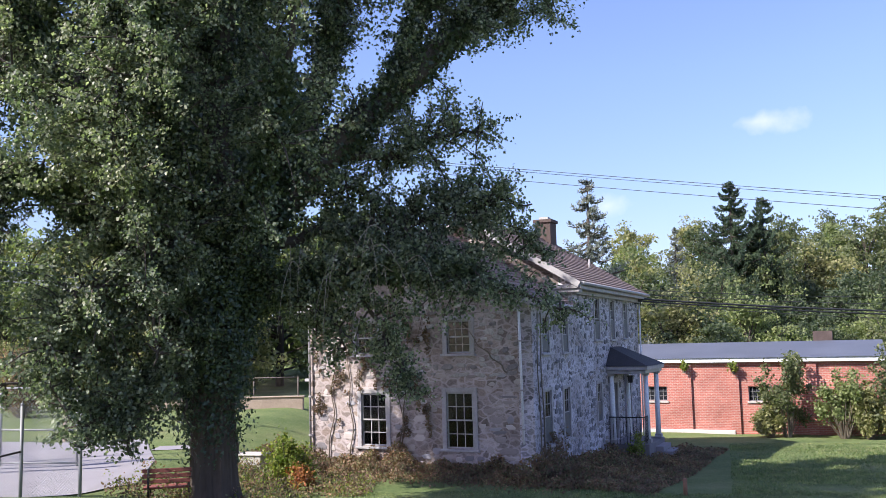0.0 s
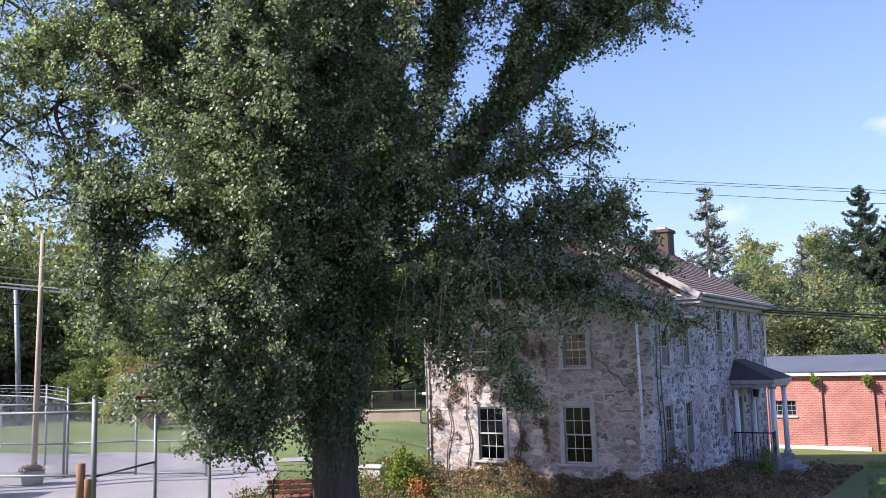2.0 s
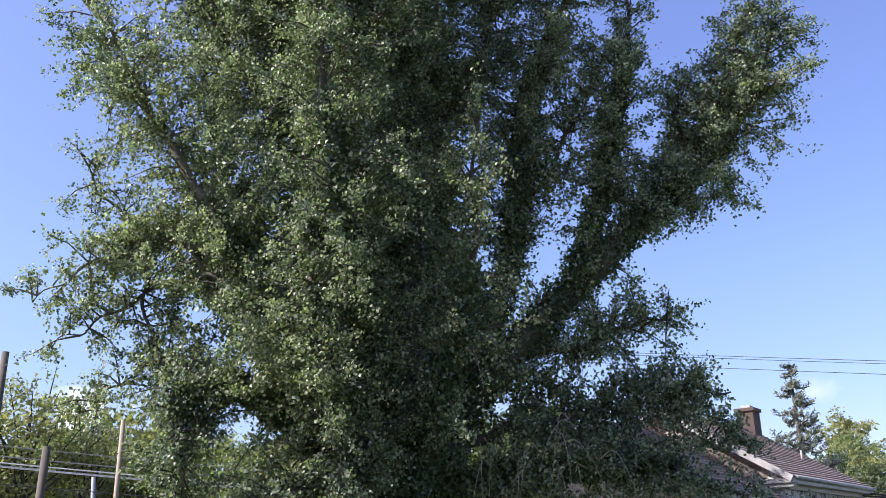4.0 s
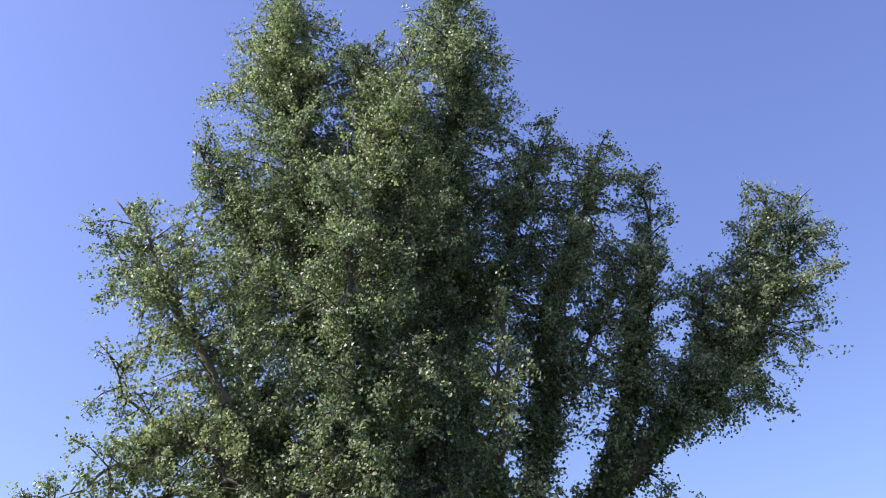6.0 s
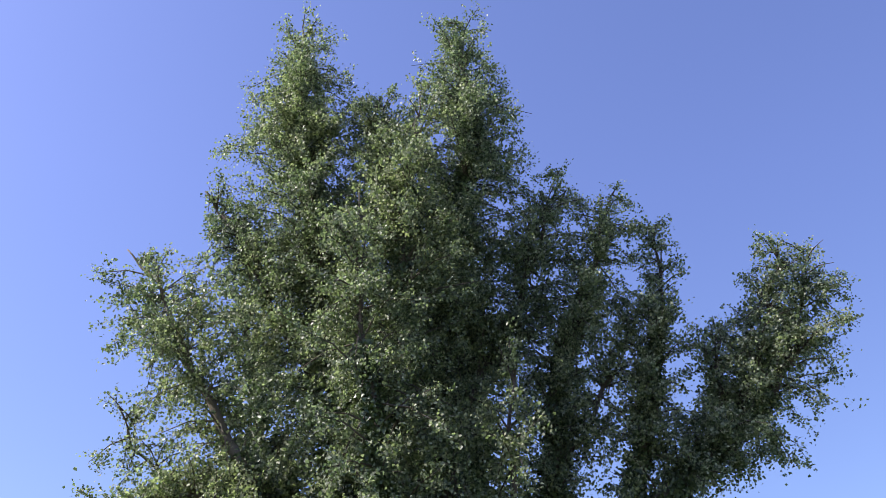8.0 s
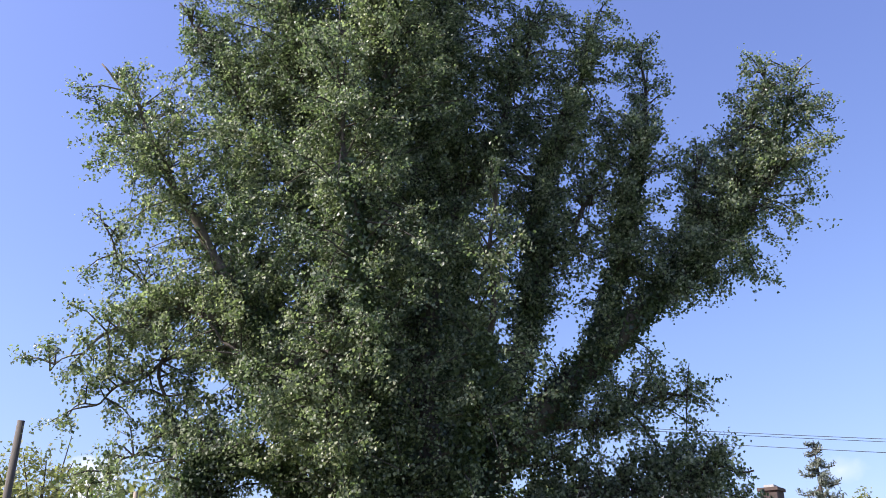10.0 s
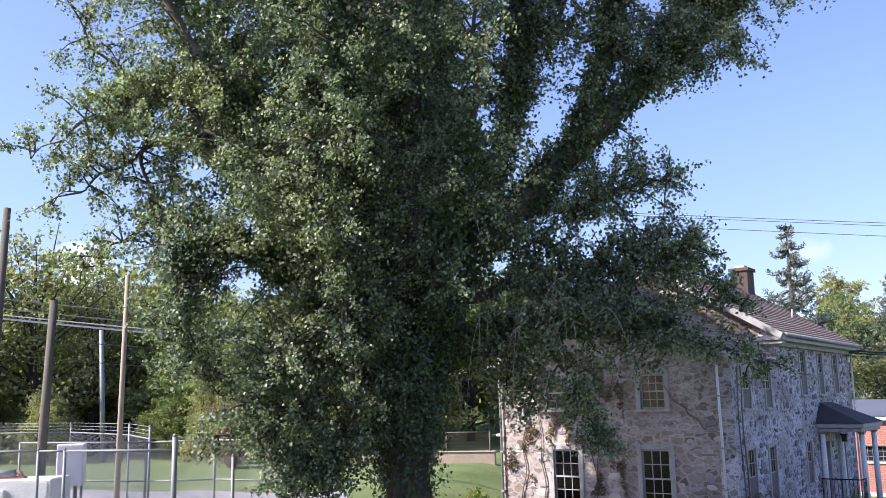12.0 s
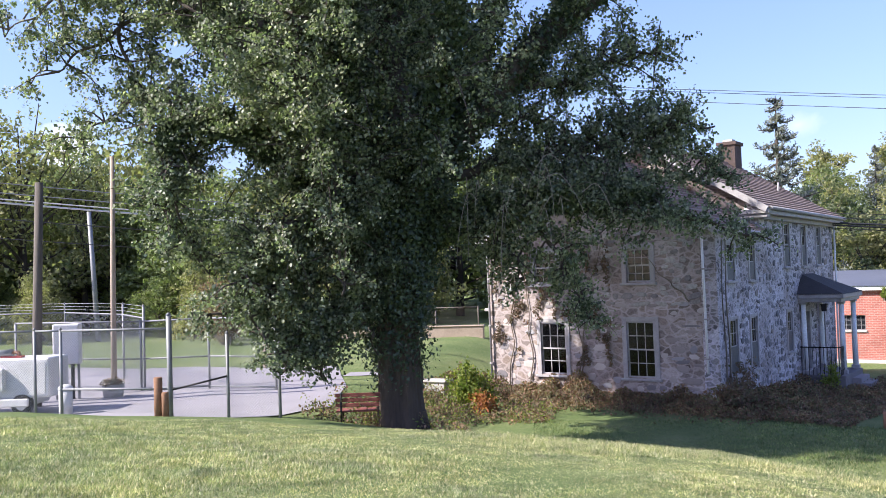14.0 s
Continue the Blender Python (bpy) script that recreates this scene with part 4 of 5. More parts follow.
for name, rows, share in BOUGHS:
    path = spline(rows, 8)
    wob = np.stack([np.sin(np.arange(len(path)) * 0.9 + i * 2 + len(name)) * 0.06 for i in range(3)], 1)
    wob[0] = 0
    path[:, :3] += wob
    bm = tube(bmesh.new(), path[:, :3], np.maximum(path[:, 3], 0.012), 8)
    seg = np.linalg.norm(np.diff(path[:, :3], axis=0), axis=1)
    reach = np.maximum(path[:, 4], 0)
    weight = np.append(seg, seg[-1]) * (reach ** 1.7 + 0.02 * (reach > 0))
    m = int(SPRAYS * share * (weight.sum() / 12) ** 0.55)
    pick = trng.choice(len(path), m, p=weight / weight.sum())
    root = path[pick, :3]
    d = trng.normal(size=(m, 3)) + np.array([0, 0, 0.25])
    d /= np.linalg.norm(d, axis=1)[:, None]
    size = reach[pick] * (0.3 + 0.8 * trng.random(m) ** 0.8) * np.where(trng.random(m) < 0.08, 1.3, 1.0)
    end = root + d * size[:, None]
    end[:, 2] -= 0.10 * size
    # side twigs of every spray, leaves set along them
    k = np.maximum(4, (size * TWIGS).astype(int))
    of = np.repeat(np.arange(m), k)
    n = len(of)
    f = 0.2 + 0.8 * trng.random(n)
    base = root[of] + (end - root)[of] * f[:, None]
    way = d[of] * 0.55 + trng.normal(size=(n, 3)) * 0.55 + np.array([0, 0, -0.08])
    way /= np.linalg.norm(way, axis=1)[:, None]
    long = trng.uniform(0.18, 0.62, n) * np.minimum(1.0, 0.55 + 0.4 * size[of])
    tip = base + way * long[:, None]
    for i in range(m):
        midp = (root[i] + end[i]) / 2 + np.array([0, 0, 0.10 * size[i]])
        tube(bm, [root[i], midp, end[i]], [0.026, 0.016, 0.007], 4, cap=False)
    for i in range(0, n, 4):
        tube(bm, [base[i], tip[i]], [0.008, 0.004], 3, cap=False)
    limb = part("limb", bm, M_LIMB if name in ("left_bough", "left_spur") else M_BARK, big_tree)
    behind = name.startswith("back")
    per = (LEAVES * (0.46 if behind else 1.0) * (0.4 + 1.5 * long) * trng.uniform(0.5, 1.4, n)).astype(int)
    own = np.repeat(np.arange(n), per)
    s = trng.uniform(-0.1, 1.08, len(own))[:, None]
    c = base[own] * (1 - s) + tip[own] * s + trng.normal(size=(len(own), 3)) * np.array([0.075, 0.075, 0.065])
    c[:, 2] = np.maximum(c[:, 2], 0.5 + 0.3 * trng.random(len(c)))
    facing = trng.normal(size=(n, 3)) * 0.35 + np.array([-0.42, -0.5, 0.36])
    part("foliage", leaf_mesh("foliage", c, 0.14 if behind else 0.077, M_LEAF, trng, 0.35, 0.85, facing[own] * 0.85), M_LEAF, limb)

# long bare twigs hanging out of the lower boughs
for i in range(20):
    side = trng.random() < 0.75
    u0 = trng.uniform(1.2, 4.8) if side else trng.uniform(-4.5, -1.0)
    p0 = np.array((u0, trng.uniform(-1.9, -0.9), (4.9 if side else 5.2) + trng.normal() * 0.3))
    dx, ln = trng.normal() * 0.5, trng.uniform(0.7, 1.7)
    tw = spline([p0, p0 + [dx * 0.5, -0.15, 0.12], p0 + [dx, -0.25, -ln * 0.35], p0 + [dx * 1.3, -0.25, -ln]], 5)
    part("twig", tube(bmesh.new(), tw, np.linspace(0.009, 0.003, len(tw)), 4), M_PALETWIG, big_tree)

# ivy round the trunk and the lower limbs
pts, nrm = [], []
for k in range(32000):
    z = 0.8 + 5.7 * trng.random() ** 0.9
    if z < 2.9 and trng.random() > 0.06 + ((z - 0.8) / 2.1) ** 1.6:
        continue
    a = trng.random() * 2 * math.pi
    r = float(np.interp(z, [0.7, 2.2, 3.2, 5, 6.5], [.54, .62, .8, 1.0, 0.9])) * (0.78 + 0.6 * trng.random() ** 2)
    r *= 1 + 0.12 * math.sin(3 * a + z * 1.7) + 0.35 * noise.noise(Vector((2.2 * math.cos(a), 2.2 * math.sin(a), z * 1.5)))
    pts.append((r * math.cos(a) - .05, r * math.sin(a), z))
    nrm.append((math.cos(a), math.sin(a), 0.25))
part("ivy", leaf_mesh("ivy", np.array(pts), 0.08, M_IVY, trng, 0.6, 0.95, np.array(nrm), True), M_IVY, big_tree, "dark ivy on the trunk")
pts = []
for name, rows, share in [b for b in BOUGHS if b[1][0][3] > 0.15]:
    path = spline(rows, 30)
    for p in path[: int(len(path) * 0.66)]:
        if name == 'left_bough' and p[2] > 10.5:
            break
        for _ in range(120):
            d = trng.normal(size=3)
            d /= np.linalg.norm(d)
            pts.append(p[:3] + d * (p[3] * 1.02 + 0.02 + 0.2 * trng.random() ** 1.5))
part("ivy", leaf_mesh("ivy", np.array(pts), 0.105, M_IVY, trng, 0.6, 0.95, None, True), M_IVY, big_tree, "dark ivy on the limbs")

# ---- woods and hill behind ----
def broadleaf(name, label, height, width, material, seed, leaves=6500, size=0.34):
    """A woodland tree: tapered trunk, limbs and an uneven crown of leaf clumps."""
    rng = np.random.default_rng(seed)
    t = thing(name, label, "tree")
    bm = tube(bmesh.new(), [(0, 0, -1.5), (0.1, 0, height * 0.3), (-0.1, 0.1, height * 0.8)], [0.025 * height, 0.018 * height, 0.03], 7)
    cl = []
    n = 34
    for i in range(n):
        z = 0.12 + 0.86 * (i + rng.random()) / n
        prof = math.sin(math.pi * min(0.95, z * 0.72 + 0.2)) ** 0.8
        a = rng.uniform(0, 2 * math.pi)
        r = width / 2 * prof * rng.uniform(0.55, 1.15)
        e = np.array((r * math.cos(a), r * math.sin(a), z * height + rng.normal() * 0.04 * height))
        tube(bm, [(0, 0, z * height * 0.62), (e[0] * .5, e[1] * .5, z * height * 0.8), tuple(e)], [0.09, 0.06, 0.02], 4, cap=False)
        for q in range(9):
            s = rng.uniform(0.35, 1.08)
            p = np.array((0, 0, z * height * 0.7)) * (1 - s) + e * s + rng.normal(size=3) * width * np.array([0.055, 0.055, 0.05])
            cl.append((*p, width * rng.uniform(0.02, 0.075)))
    part("trunk", bm, M_BARK, t)
    cl = np.array(cl)
    own = rng.choice(len(cl), leaves, p=cl[:, 3] ** 1.6 / (cl[:, 3] ** 1.6).sum())
    c = cl[own, :3] + np.clip(rng.normal(size=(leaves, 3)), -2, 2) * cl[own, 3][:, None] * np.array([0.8, 0.8, 0.5])
    part("crown", leaf_mesh("crown", c, size, material, rng, 0.2, 0.95, None, True), material, t)
    return t


def conifer(name, label, height, width, seed, material, leaves=6000, gaps=0.0):
    rng = np.random.default_rng(seed)
    t = thing(name, label, "conifer")
    bm = tube(bmesh.new(), [(0, 0, -1.5), (0, 0, height * 0.5), (0.05, 0, height)], [0.02 * height, 0.012 * height, 0.02], 7)
    pts = []
    z = 0.12 * height
    while z < height * 0.985:
        k = rng.integers(2, 5)
        L = width / 2 * (1 - z / height) ** 0.8 + 0.25
        for i in range(k):
            if rng.random() < gaps:
                continue
            a = rng.uniform(0, 2 * math.pi)
            l = L * rng.uniform(0.65, 1.1)
            e = np.array((l * math.cos(a), l * math.sin(a), z - l * 0.22))
            m = np.array((l * .55 * math.cos(a), l * .55 * math.sin(a), z - l * 0.2))
            tube(bm, [(0, 0, z), tuple(m), tuple(e + np.array([0, 0, l * 0.12]))], [0.06, 0.04, 0.015], 4, cap=False)
            cnt = int(leaves * l / (height * 8))
            s = rng.random(cnt)[:, None] ** 0.85
            p = np.array((0, 0, z)) * (1 - s) + (e + np.array([0, 0, l * 0.12])) * s
            p[:, 2] -= (0.15 * l * np.sin(math.pi * s[:, 0]))
            p[:, 2] += 0.22 * l * s[:, 0] ** 3
            pts.append(p + rng.normal(size=(cnt, 3)) * np.array([0.08, 0.08, 0.1]) * (0.4 + l * 0.22))
        z += height * 0.0135
    part("trunk", bm, M_BARK, t)
    part("needles", leaf_mesh("needles", np.concatenate(pts), 0.24, material, rng, 0.5, 0.26), material, t)
    return t


wrng = random.Random(5)
WOOD = "woodland trees on the hillside"
KINDS = []
TONES = ("green leafy woodland tree", "dark green leafy woodland tree", "yellow-green leafy woodland tree", "bright green leafy woodland tree")
for i in range(12):
    # the last four are for the far rows
    k = broadleaf("woodland_tree", TONES[i % 4], 11, 9.5, M_WOODS[i % 4], 40 + i, 9500 if i < 8 else 4500, 0.29 if i < 8 else 0.42)
    k["group"] = WOOD
    KINDS.append(k)


def plant(kind, x, y, height):
    src = KINDS[kind]
    s = height / 11
    m = pose(x, y, gz(x, y) - 0.1, 0, 0, wrng.uniform(0, 360))
    c = copy_thing(src, m)
    c.scale = (s * wrng.uniform(0.85, 1.2), s * wrng.uniform(0.85, 1.2), s)
    return c


# right-hand hill: rows of trees, farther ones higher up
for y, x0, x1, step, hmin, hmax in ((58, 3, 36, 3.4, 3.5, 6.5), (66, -4, 44, 4.4, 6, 9), (80, -6, 56, 5, 8, 11), (97, -8, 68, 5.5, 8, 11), (116, -10, 84, 7.5, 8, 11), (138, -10, 104, 9.5, 8, 12), (165, 0, 125, 12, 9, 12)):
    x = x0
    while x < x1:
        plant(wrng.choice((0, 1, 1, 4, 5, 2, 5, 0, 3, 1) if y < 110 else (8, 9, 10, 8, 11)), x + wrng.uniform(-1.5, 1.5), y + wrng.uniform(-3, 3), wrng.uniform(hmin, hmax))
        x += step * wrng.uniform(0.8, 1.2)
# left-hand woods behind the field
for y, x0, x1, step, hmin, hmax in ((47, -56, -17, 3.4, 3, 5.5), (51, -60, -14, 4.2, 6, 9), (57, -66, -8, 4.6, 9, 12.5), (66, -74, -2, 5.5, 11, 14.5), (78, -84, 0, 8.5, 12, 16)):
    x = x0
    while x < x1:
        plant(wrng.choice((3, 7, 3, 6, 7, 2, 2, 0) if y < 62 else (10, 11, 8)), x + wrng.uniform(-1.5, 1.5), y + wrng.uniform(-3, 3), wrng.uniform(hmin, hmax))
        x += step * wrng.uniform(0.8, 1.2)
# put the first of each kind into the woods too
for i, k in enumerate(KINDS):
    x, y = -20 + i * 7.5, 88 + (i % 3) * 6
    k.matrix_basis = pose(x, y, gz(x, y) - 0.1)

spruce = conifer("spruce", "sparse tall spruce with upswept bare branches behind the house", 13, 7.2, 3, M_SPRUCE, 6000, 0.25)
pine = conifer("pine", "dense dark green pine on the hillside", 15, 10.5, 4, M_NEEDLE, 15000)
for ob, x, y, h, s in ((spruce, 9.9, 61.3, 13, 1.24), (pine, 30.4, 95.0, 15, 1.27)):
    ob.matrix_basis = pose(x, y, gz(x, y) - 0.2)
    ob.scale = (s, s, s)
second = copy_thing(pine, pose(33.6, 94.4, gz(33.6, 94.4) - 0.2, 0, 0, 130))
second.scale = (1.1, 1.1, 1.14)
spire = copy_thing(spruce, pose(24.9, 96.8, gz(24.9, 96.8) - 0.2, 0, 0, 60))
spire.scale = (0.75, 0.75, 1.12)
# thin yellowing trees that let the sky through
KINDS = KINDS[:8]
sparse = broadleaf("woodland_tree", "thin yellowing tree with bare twigs at the edge of the woods", 11, 7.5, M_WOODS[2], 71, 7000, 0.2)
sparse["group"] = WOOD
KINDS.append(sparse)
sparse.matrix_basis = pose(-44.5, 45.5, gz(-44.5, 45.5) - 0.1)
sparse.scale = (1.2, 1.2, 1.3)
for x, y, h, k in ((-39.5, 47.5, 14.0, 8), (-36.5, 50.0, 14.5, 8), (-42, 46, 15, 8), (-33.5, 52, 11.5, 8)):
    plant(k, x, y, h)

# ---- brick building ----
BX, BY = 10.6, 48.9
BS = 1.137
BRICK = pose(BX, BY, 1.6 * (1 - BS), 0, 0, HYAW) @ Matrix.Scale(BS, 4)
shed = thing("brick_building", "low red brick commercial building with dark roof and white fascia", "building", BRICK)
bz0, bz1, bx0, bx1, bd = -3.6, 0.42, -9.0, 10.2, 11.0
HOLES = [(0.0, 1.02, -1.32, -0.66), (4.62, 5.5, -1.32, -0.66), (8.2, 9.1, -1.32, -0.66)]
bm = bmesh.new()
xs = sorted({bx0, bx1, *[h[0] for h in HOLES], *[h[1] for h in HOLES]})
zs = [bz0, HOLES[0][2], HOLES[0][3], bz1]
for a, b in zip(xs, xs[1:]):
    for i in range(3):
        if i != 1 or not any(h[0] <= a and b <= h[1] for h in HOLES):
            box(bm, (a, 0, zs[i]), (b, 0.3, zs[i + 1]))
bmesh.ops.remove_doubles(bm, verts=bm.verts, dist=0.0005)
bm.verts.index_update()
twin = {}
for f in bm.faces:
    twin.setdefault(tuple(sorted(v.index for v in f.verts)), []).append(f)
bmesh.ops.delete(bm, geom=[f for fs in twin.values() if len(fs) > 1 for f in fs], context="FACES_ONLY")
part("wall", bm, M_BRICK, shed)
for lo, hi in (((bx0, 0.3, bz0), (bx0 + 0.3, bd, bz1)), ((bx1 - 0.3, 0.3, bz0), (bx1, bd, bz1)), ((bx0 + 0.3, bd - 0.3, bz0), (bx1 - 0.3, bd, bz1))):
    part("wall", boxes((lo, hi)), M_BRICK, shed)
for x in (1.95, 4.05, 7.3):
    part("pilaster", boxes(((x - 0.2, -0.11, bz0), (x + 0.2, 0, bz1 - 0.002)), bevel=0.01), M_BRICK, shed)
part("plinth", boxes(((-0.9, -0.17, bz0), (4.0, -0.005, -2.6)), bevel=0.02), M_STONE, shed, "crumbling stone plinth")
part("fascia", boxes(((bx0, -0.22, bz1), (bx1, 0.05, bz1 + 0.2)), bevel=0.01), M_WHITE, shed, "white fascia board")
bm = bmesh.new()
rv = [bm.verts.new(p) for p in ((bx0 - .1, -0.28, bz1 + 0.2), (bx1 + .1, -0.28, bz1 + 0.2), (bx1 + .1, bd / 2, 1.28), (bx0 - .1, bd / 2, 1.28), (bx1 + .1, bd + .3, bz1 + 0.2), (bx0 - .1, bd + .3, bz1 + 0.2))]
bm.faces.new((rv[0], rv[1], rv[2], rv[3]))
bm.faces.new((rv[3], rv[2], rv[4], rv[5]))
bm.faces.new((rv[1], rv[4], rv[2]))
bm.faces.new((rv[0], rv[3], rv[5]))
bm.faces.new((rv[0], rv[5], rv[4], rv[1]))
part("roof", bm, M_METALROOF, shed, "dark grey low-pitched roof")
part("chimney", boxes(((7.2, 6.2, 1.1), (8.1, 6.9, 1.75)), bevel=0.01), M_CHIMNEY, shed)
for h in HOLES:
    x0, x1, z0, z1 = h
    win = part("window", boxes(((x0, 0.1, z0), (x0 + 0.04, 0.16, z1)), ((x1 - 0.04, 0.1, z0), (x1, 0.16, z1)), ((x0 + 0.04, 0.1, z0), (x1 - 0.04, 0.16, z0 + 0.04)), ((x0 + 0.04, 0.1, z1 - 0.04), (x1 - 0.04, 0.16, z1))), M_GALV, shed)
    part("pane", boxes(((x0 + 0.04, 0.13, z0 + 0.04), (x1 - 0.04, 0.137, z1 - 0.04))), M_GLASS, win)
    bm = bmesh.new()
    for i in range(1, 5):
        x = x0 + (x1 - x0) * i / 5
        box(bm, (x - 0.012, 0.105, z0 + 0.04), (x + 0.012, 0.128, z1 - 0.04))
    for i in (1, 2):
        z = z0 + (z1 - z0) * i / 3
        box(bm, (x0 + 0.04, 0.107, z - 0.012), (x1 - 0.04, 0.126, z + 0.012))
    part("glazing_bars", bm, M_GALV, win)
    part("sill", boxes(((x0 - 0.06, -0.06, z0 - 0.09), (x1 + 0.06, 0.1, z0 - 0.002)), bevel=0.01), M_CONCRETE, win)

# ---- chain-link fences ----
def chain_fence(label, posts, height, lift=0.0, top_rail=True, barbs=0, rails=(), post_r=0.034, pitch=0.06, skip=0, level=None, tall=0.0, steel=None, net=None):
    """posts: ground points (x, y); mesh wires are single thin rods in two directions."""
    steel, net = steel or M_GALV, net or M_WIRE
    f = thing("chain_link_fence", label, "fence")
    foot = (lambda x, y: level) if level is not None else gz
    for i, (x, y) in enumerate(posts[skip:]):
        z = foot(x, y)
        extra = tall if tall else 0.38 if barbs else 0.06
        p = part("post", tube(bmesh.new(), [(x, y, z - 0.3), (x, y, z + height + extra)], [post_r, post_r], 8), steel, f)
        part("post_cap", tube(bmesh.new(), [(x, y, z + height + extra), (x, y, z + height + extra + 0.05)], [post_r * 1.15, post_r * 0.4], 8), steel, p)
    for (xa, ya), (xb, yb) in zip(posts, posts[1:]):
        a, b = Vector((xa, ya, foot(xa, ya) + lift + 0.04)), Vector((xb, yb, foot(xb, yb) + lift + 0.04))
        L = (b - a).xy.length
        u = (b - a) / L
        bm = bmesh.new()
        r = 0.0022
        n = int((L + height) / pitch)
        nrm = Vector((u.y, -u.x, 0))
        for k in range(n):
            for sgn in (1, -1):
                s0 = -height + k * pitch
                s1 = s0 + height
                z0, z1 = (0, height) if sgn == 1 else (height, 0)
                t0, t1 = max(0, (0 - s0) / height), min(1, (L - s0) / height)
                if t1 - t0 < 0.02:
                    continue
                p = a + u * (s0 + height * t0) + Vector((0, 0, z0 + (z1 - z0) * t0))
                q = a + u * (s0 + height * t1) + Vector((0, 0, z0 + (z1 - z0) * t1))
                w = (q - p).cross(nrm).normalized() * r
                o = nrm * 0.004 * sgn
                vs = [bm.verts.new(v) for v in (p - w + o, q - w + o, q + w + o, p + w + o, p + o + nrm * r * 1.6, q + o + nrm * r * 1.6)]
                bm.faces.new(vs[:4])
                bm.faces.new((vs[0], vs[4], vs[5], vs[1]))
                bm.faces.new((vs[4], vs[3], vs[2], vs[5]))
        part("wire_mesh", bm, net, f)
        if top_rail:
            part("rail", tube(bmesh.new(), [a + Vector((0, 0, height)), b + Vector((0, 0, height))], [0.024] * 2, 7), steel, f)
        for h in rails:
            part("rail", tube(bmesh.new(), [a + Vector((0, 0, h)), b + Vector((0, 0, h))], [0.024] * 2, 7), steel, f)
        for k in range(barbs):
            part("barbed_wire", tube(bmesh.new(), [a + Vector((0, 0, height + 0.12 + 0.11 * k)), b + Vector((0, 0, height + 0.12 + 0.11 * k))], [0.006] * 2, 4), net, f)
    return f


front = chain_fence("galvanised chain-link fence along the lawn edge", [(-17.0, 17.6), (-14.4, 17.55), (-12.55, 17.53), (-11.9, 17.5)], 1.75, 0.0, level=-1.06)
chain_fence("galvanised chain-link fence panel with a low rail", [(-11.9, 17.5), (-9.35, 17.45)], 1.75, 0.0, True, 0, (0.5,), 0.055, skip=1, level=-1.06, tall=0.32)
chain_fence("chain-link panels beside the gate post", [(-9.30, 17.46), (-8.2, 17.75), (-7.2, 18.1)], 1.72, 0.0, False, skip=1, level=-1.2)
part("brace", tube(bmesh.new(), [(-9.33, 17.47, -0.55), (-8.2, 17.72, -0.3)], [0.02] * 2, 6), M_IRON, front)
chain_fence("tall chain-link gate with rails across the yard", [(-17.5, 23.6), (-13.4, 23.4), (-11.4, 23.5), (-9.4, 23.4)], 1.9, 0.03, True, 0, (0.02, 0.85), pitch=0.1)
chain_fence("chain-link side fence with barbed wire", [(-13.5, 23.75), (-15.6, 26.2), (-20.6, 30.6)], 2.0, 0.0, True, 3, pitch=0.14)
chain_fence("chain-link rear fence with barbed wire", [(-20.6, 30.6), (-24.5, 30.1), (-28.5, 29.5)], 2.0, 0.0, True, 3, pitch=0.12)

# ---- poles and wires ----
def pole(label, x, y, top, r, material, lean=(0, 0), arm=False):
    z = gz(x, y)
    t = thing("utility_pole", label, "pole")
    part("shaft", tube(bmesh.new(), [(x, y, z - 0.5), (x + lean[0] / 2, y + lean[1] / 2, (z + top) / 2), (x + lean[0], y + lean[1], top)], [r * 1.15, r, r * 0.85], 10), material, t)
    if arm:
        part("lamp_arm", tube(bmesh.new(), [(x + lean[0], y + lean[1], top - 0.25), (x + lean[0] - 0.35, y, top + 0.02), (x + lean[0] - 0.8, y - 0.05, top - 0.02)], [0.025, 0.022, 0.02], 6), M_GALV, t)
        part("lamp_head", boxes(((x + lean[0] - 1.15, y - 0.15, top - 0.09), (x + lean[0] - 0.75, y + 0.07, top + 0.02)), bevel=0.03), M_GALV, t)
    return t


pole("weathered grey wooden pole inside the fence", -14.55, 20.35, 4.33, 0.115, M_POLE, (0.16, 0.05))
pole("tall dark wooden utility pole", -16.1, 20.4, 6.85, 0.11, M_POLE, (0.12, 0.1))
pole("slender tan wooden pole", -14.05, 23.05, 5.3, 0.075, M_POLE2, (0.08, 0.03))
pole("pale grey pole among the trees", -28.9, 46.0, 5.95, 0.14, M_GALV, (-0.45, 0))


def wire(label, p, q, sag, r, material=None):
    p, q = Vector(p), Vector(q)
    pts = []
    for i in range(25):
        s = i / 24
        v = p.lerp(q, s)
        v.z -= sag * 4 * s * (1 - s)
        pts.append(v)
    ob = part("overhead_wire", tube(bmesh.new(), pts, [r] * 25, 5), material or M_CABLE, None)
    return tagged(ob, label, "wire", "overhead wires")


for dz, dx, r in ((0, 0, 0.014), (-0.62, 0, 0.014), (-0.15, 0.3, 0.012)):
    wire("thin overhead wire against the sky", (-4.4 + dx, 50.2, 12.15 + dz), (29, 28.6, 4.6 + dz * 0.8), 0.15, r)
for dz, r in ((0, 0.045), (-0.22, 0.036), (-0.5, 0.014), (0.45, 0.014), (0.9, 0.014)):
    wire("black service cable running to the house eave", (7.6, 38.2, 3.30 + dz * 0.4), (34, 45, 2.3 + dz), 0.25, r)
for dz, r in ((0, 0.034), (0.33, 0.018), (0.66, 0.016), (-0.55, 0.016), (0.12, 0.022), (-1.2, 0.014)):
    wire("overhead cable between the yard poles", (-27, 22.6, 5.4 + dz), (-7.0, 35.6, 3.3 + dz), 0.12, r, M_PALE if r > 0.02 else M_GALV if dz > 0 else None)

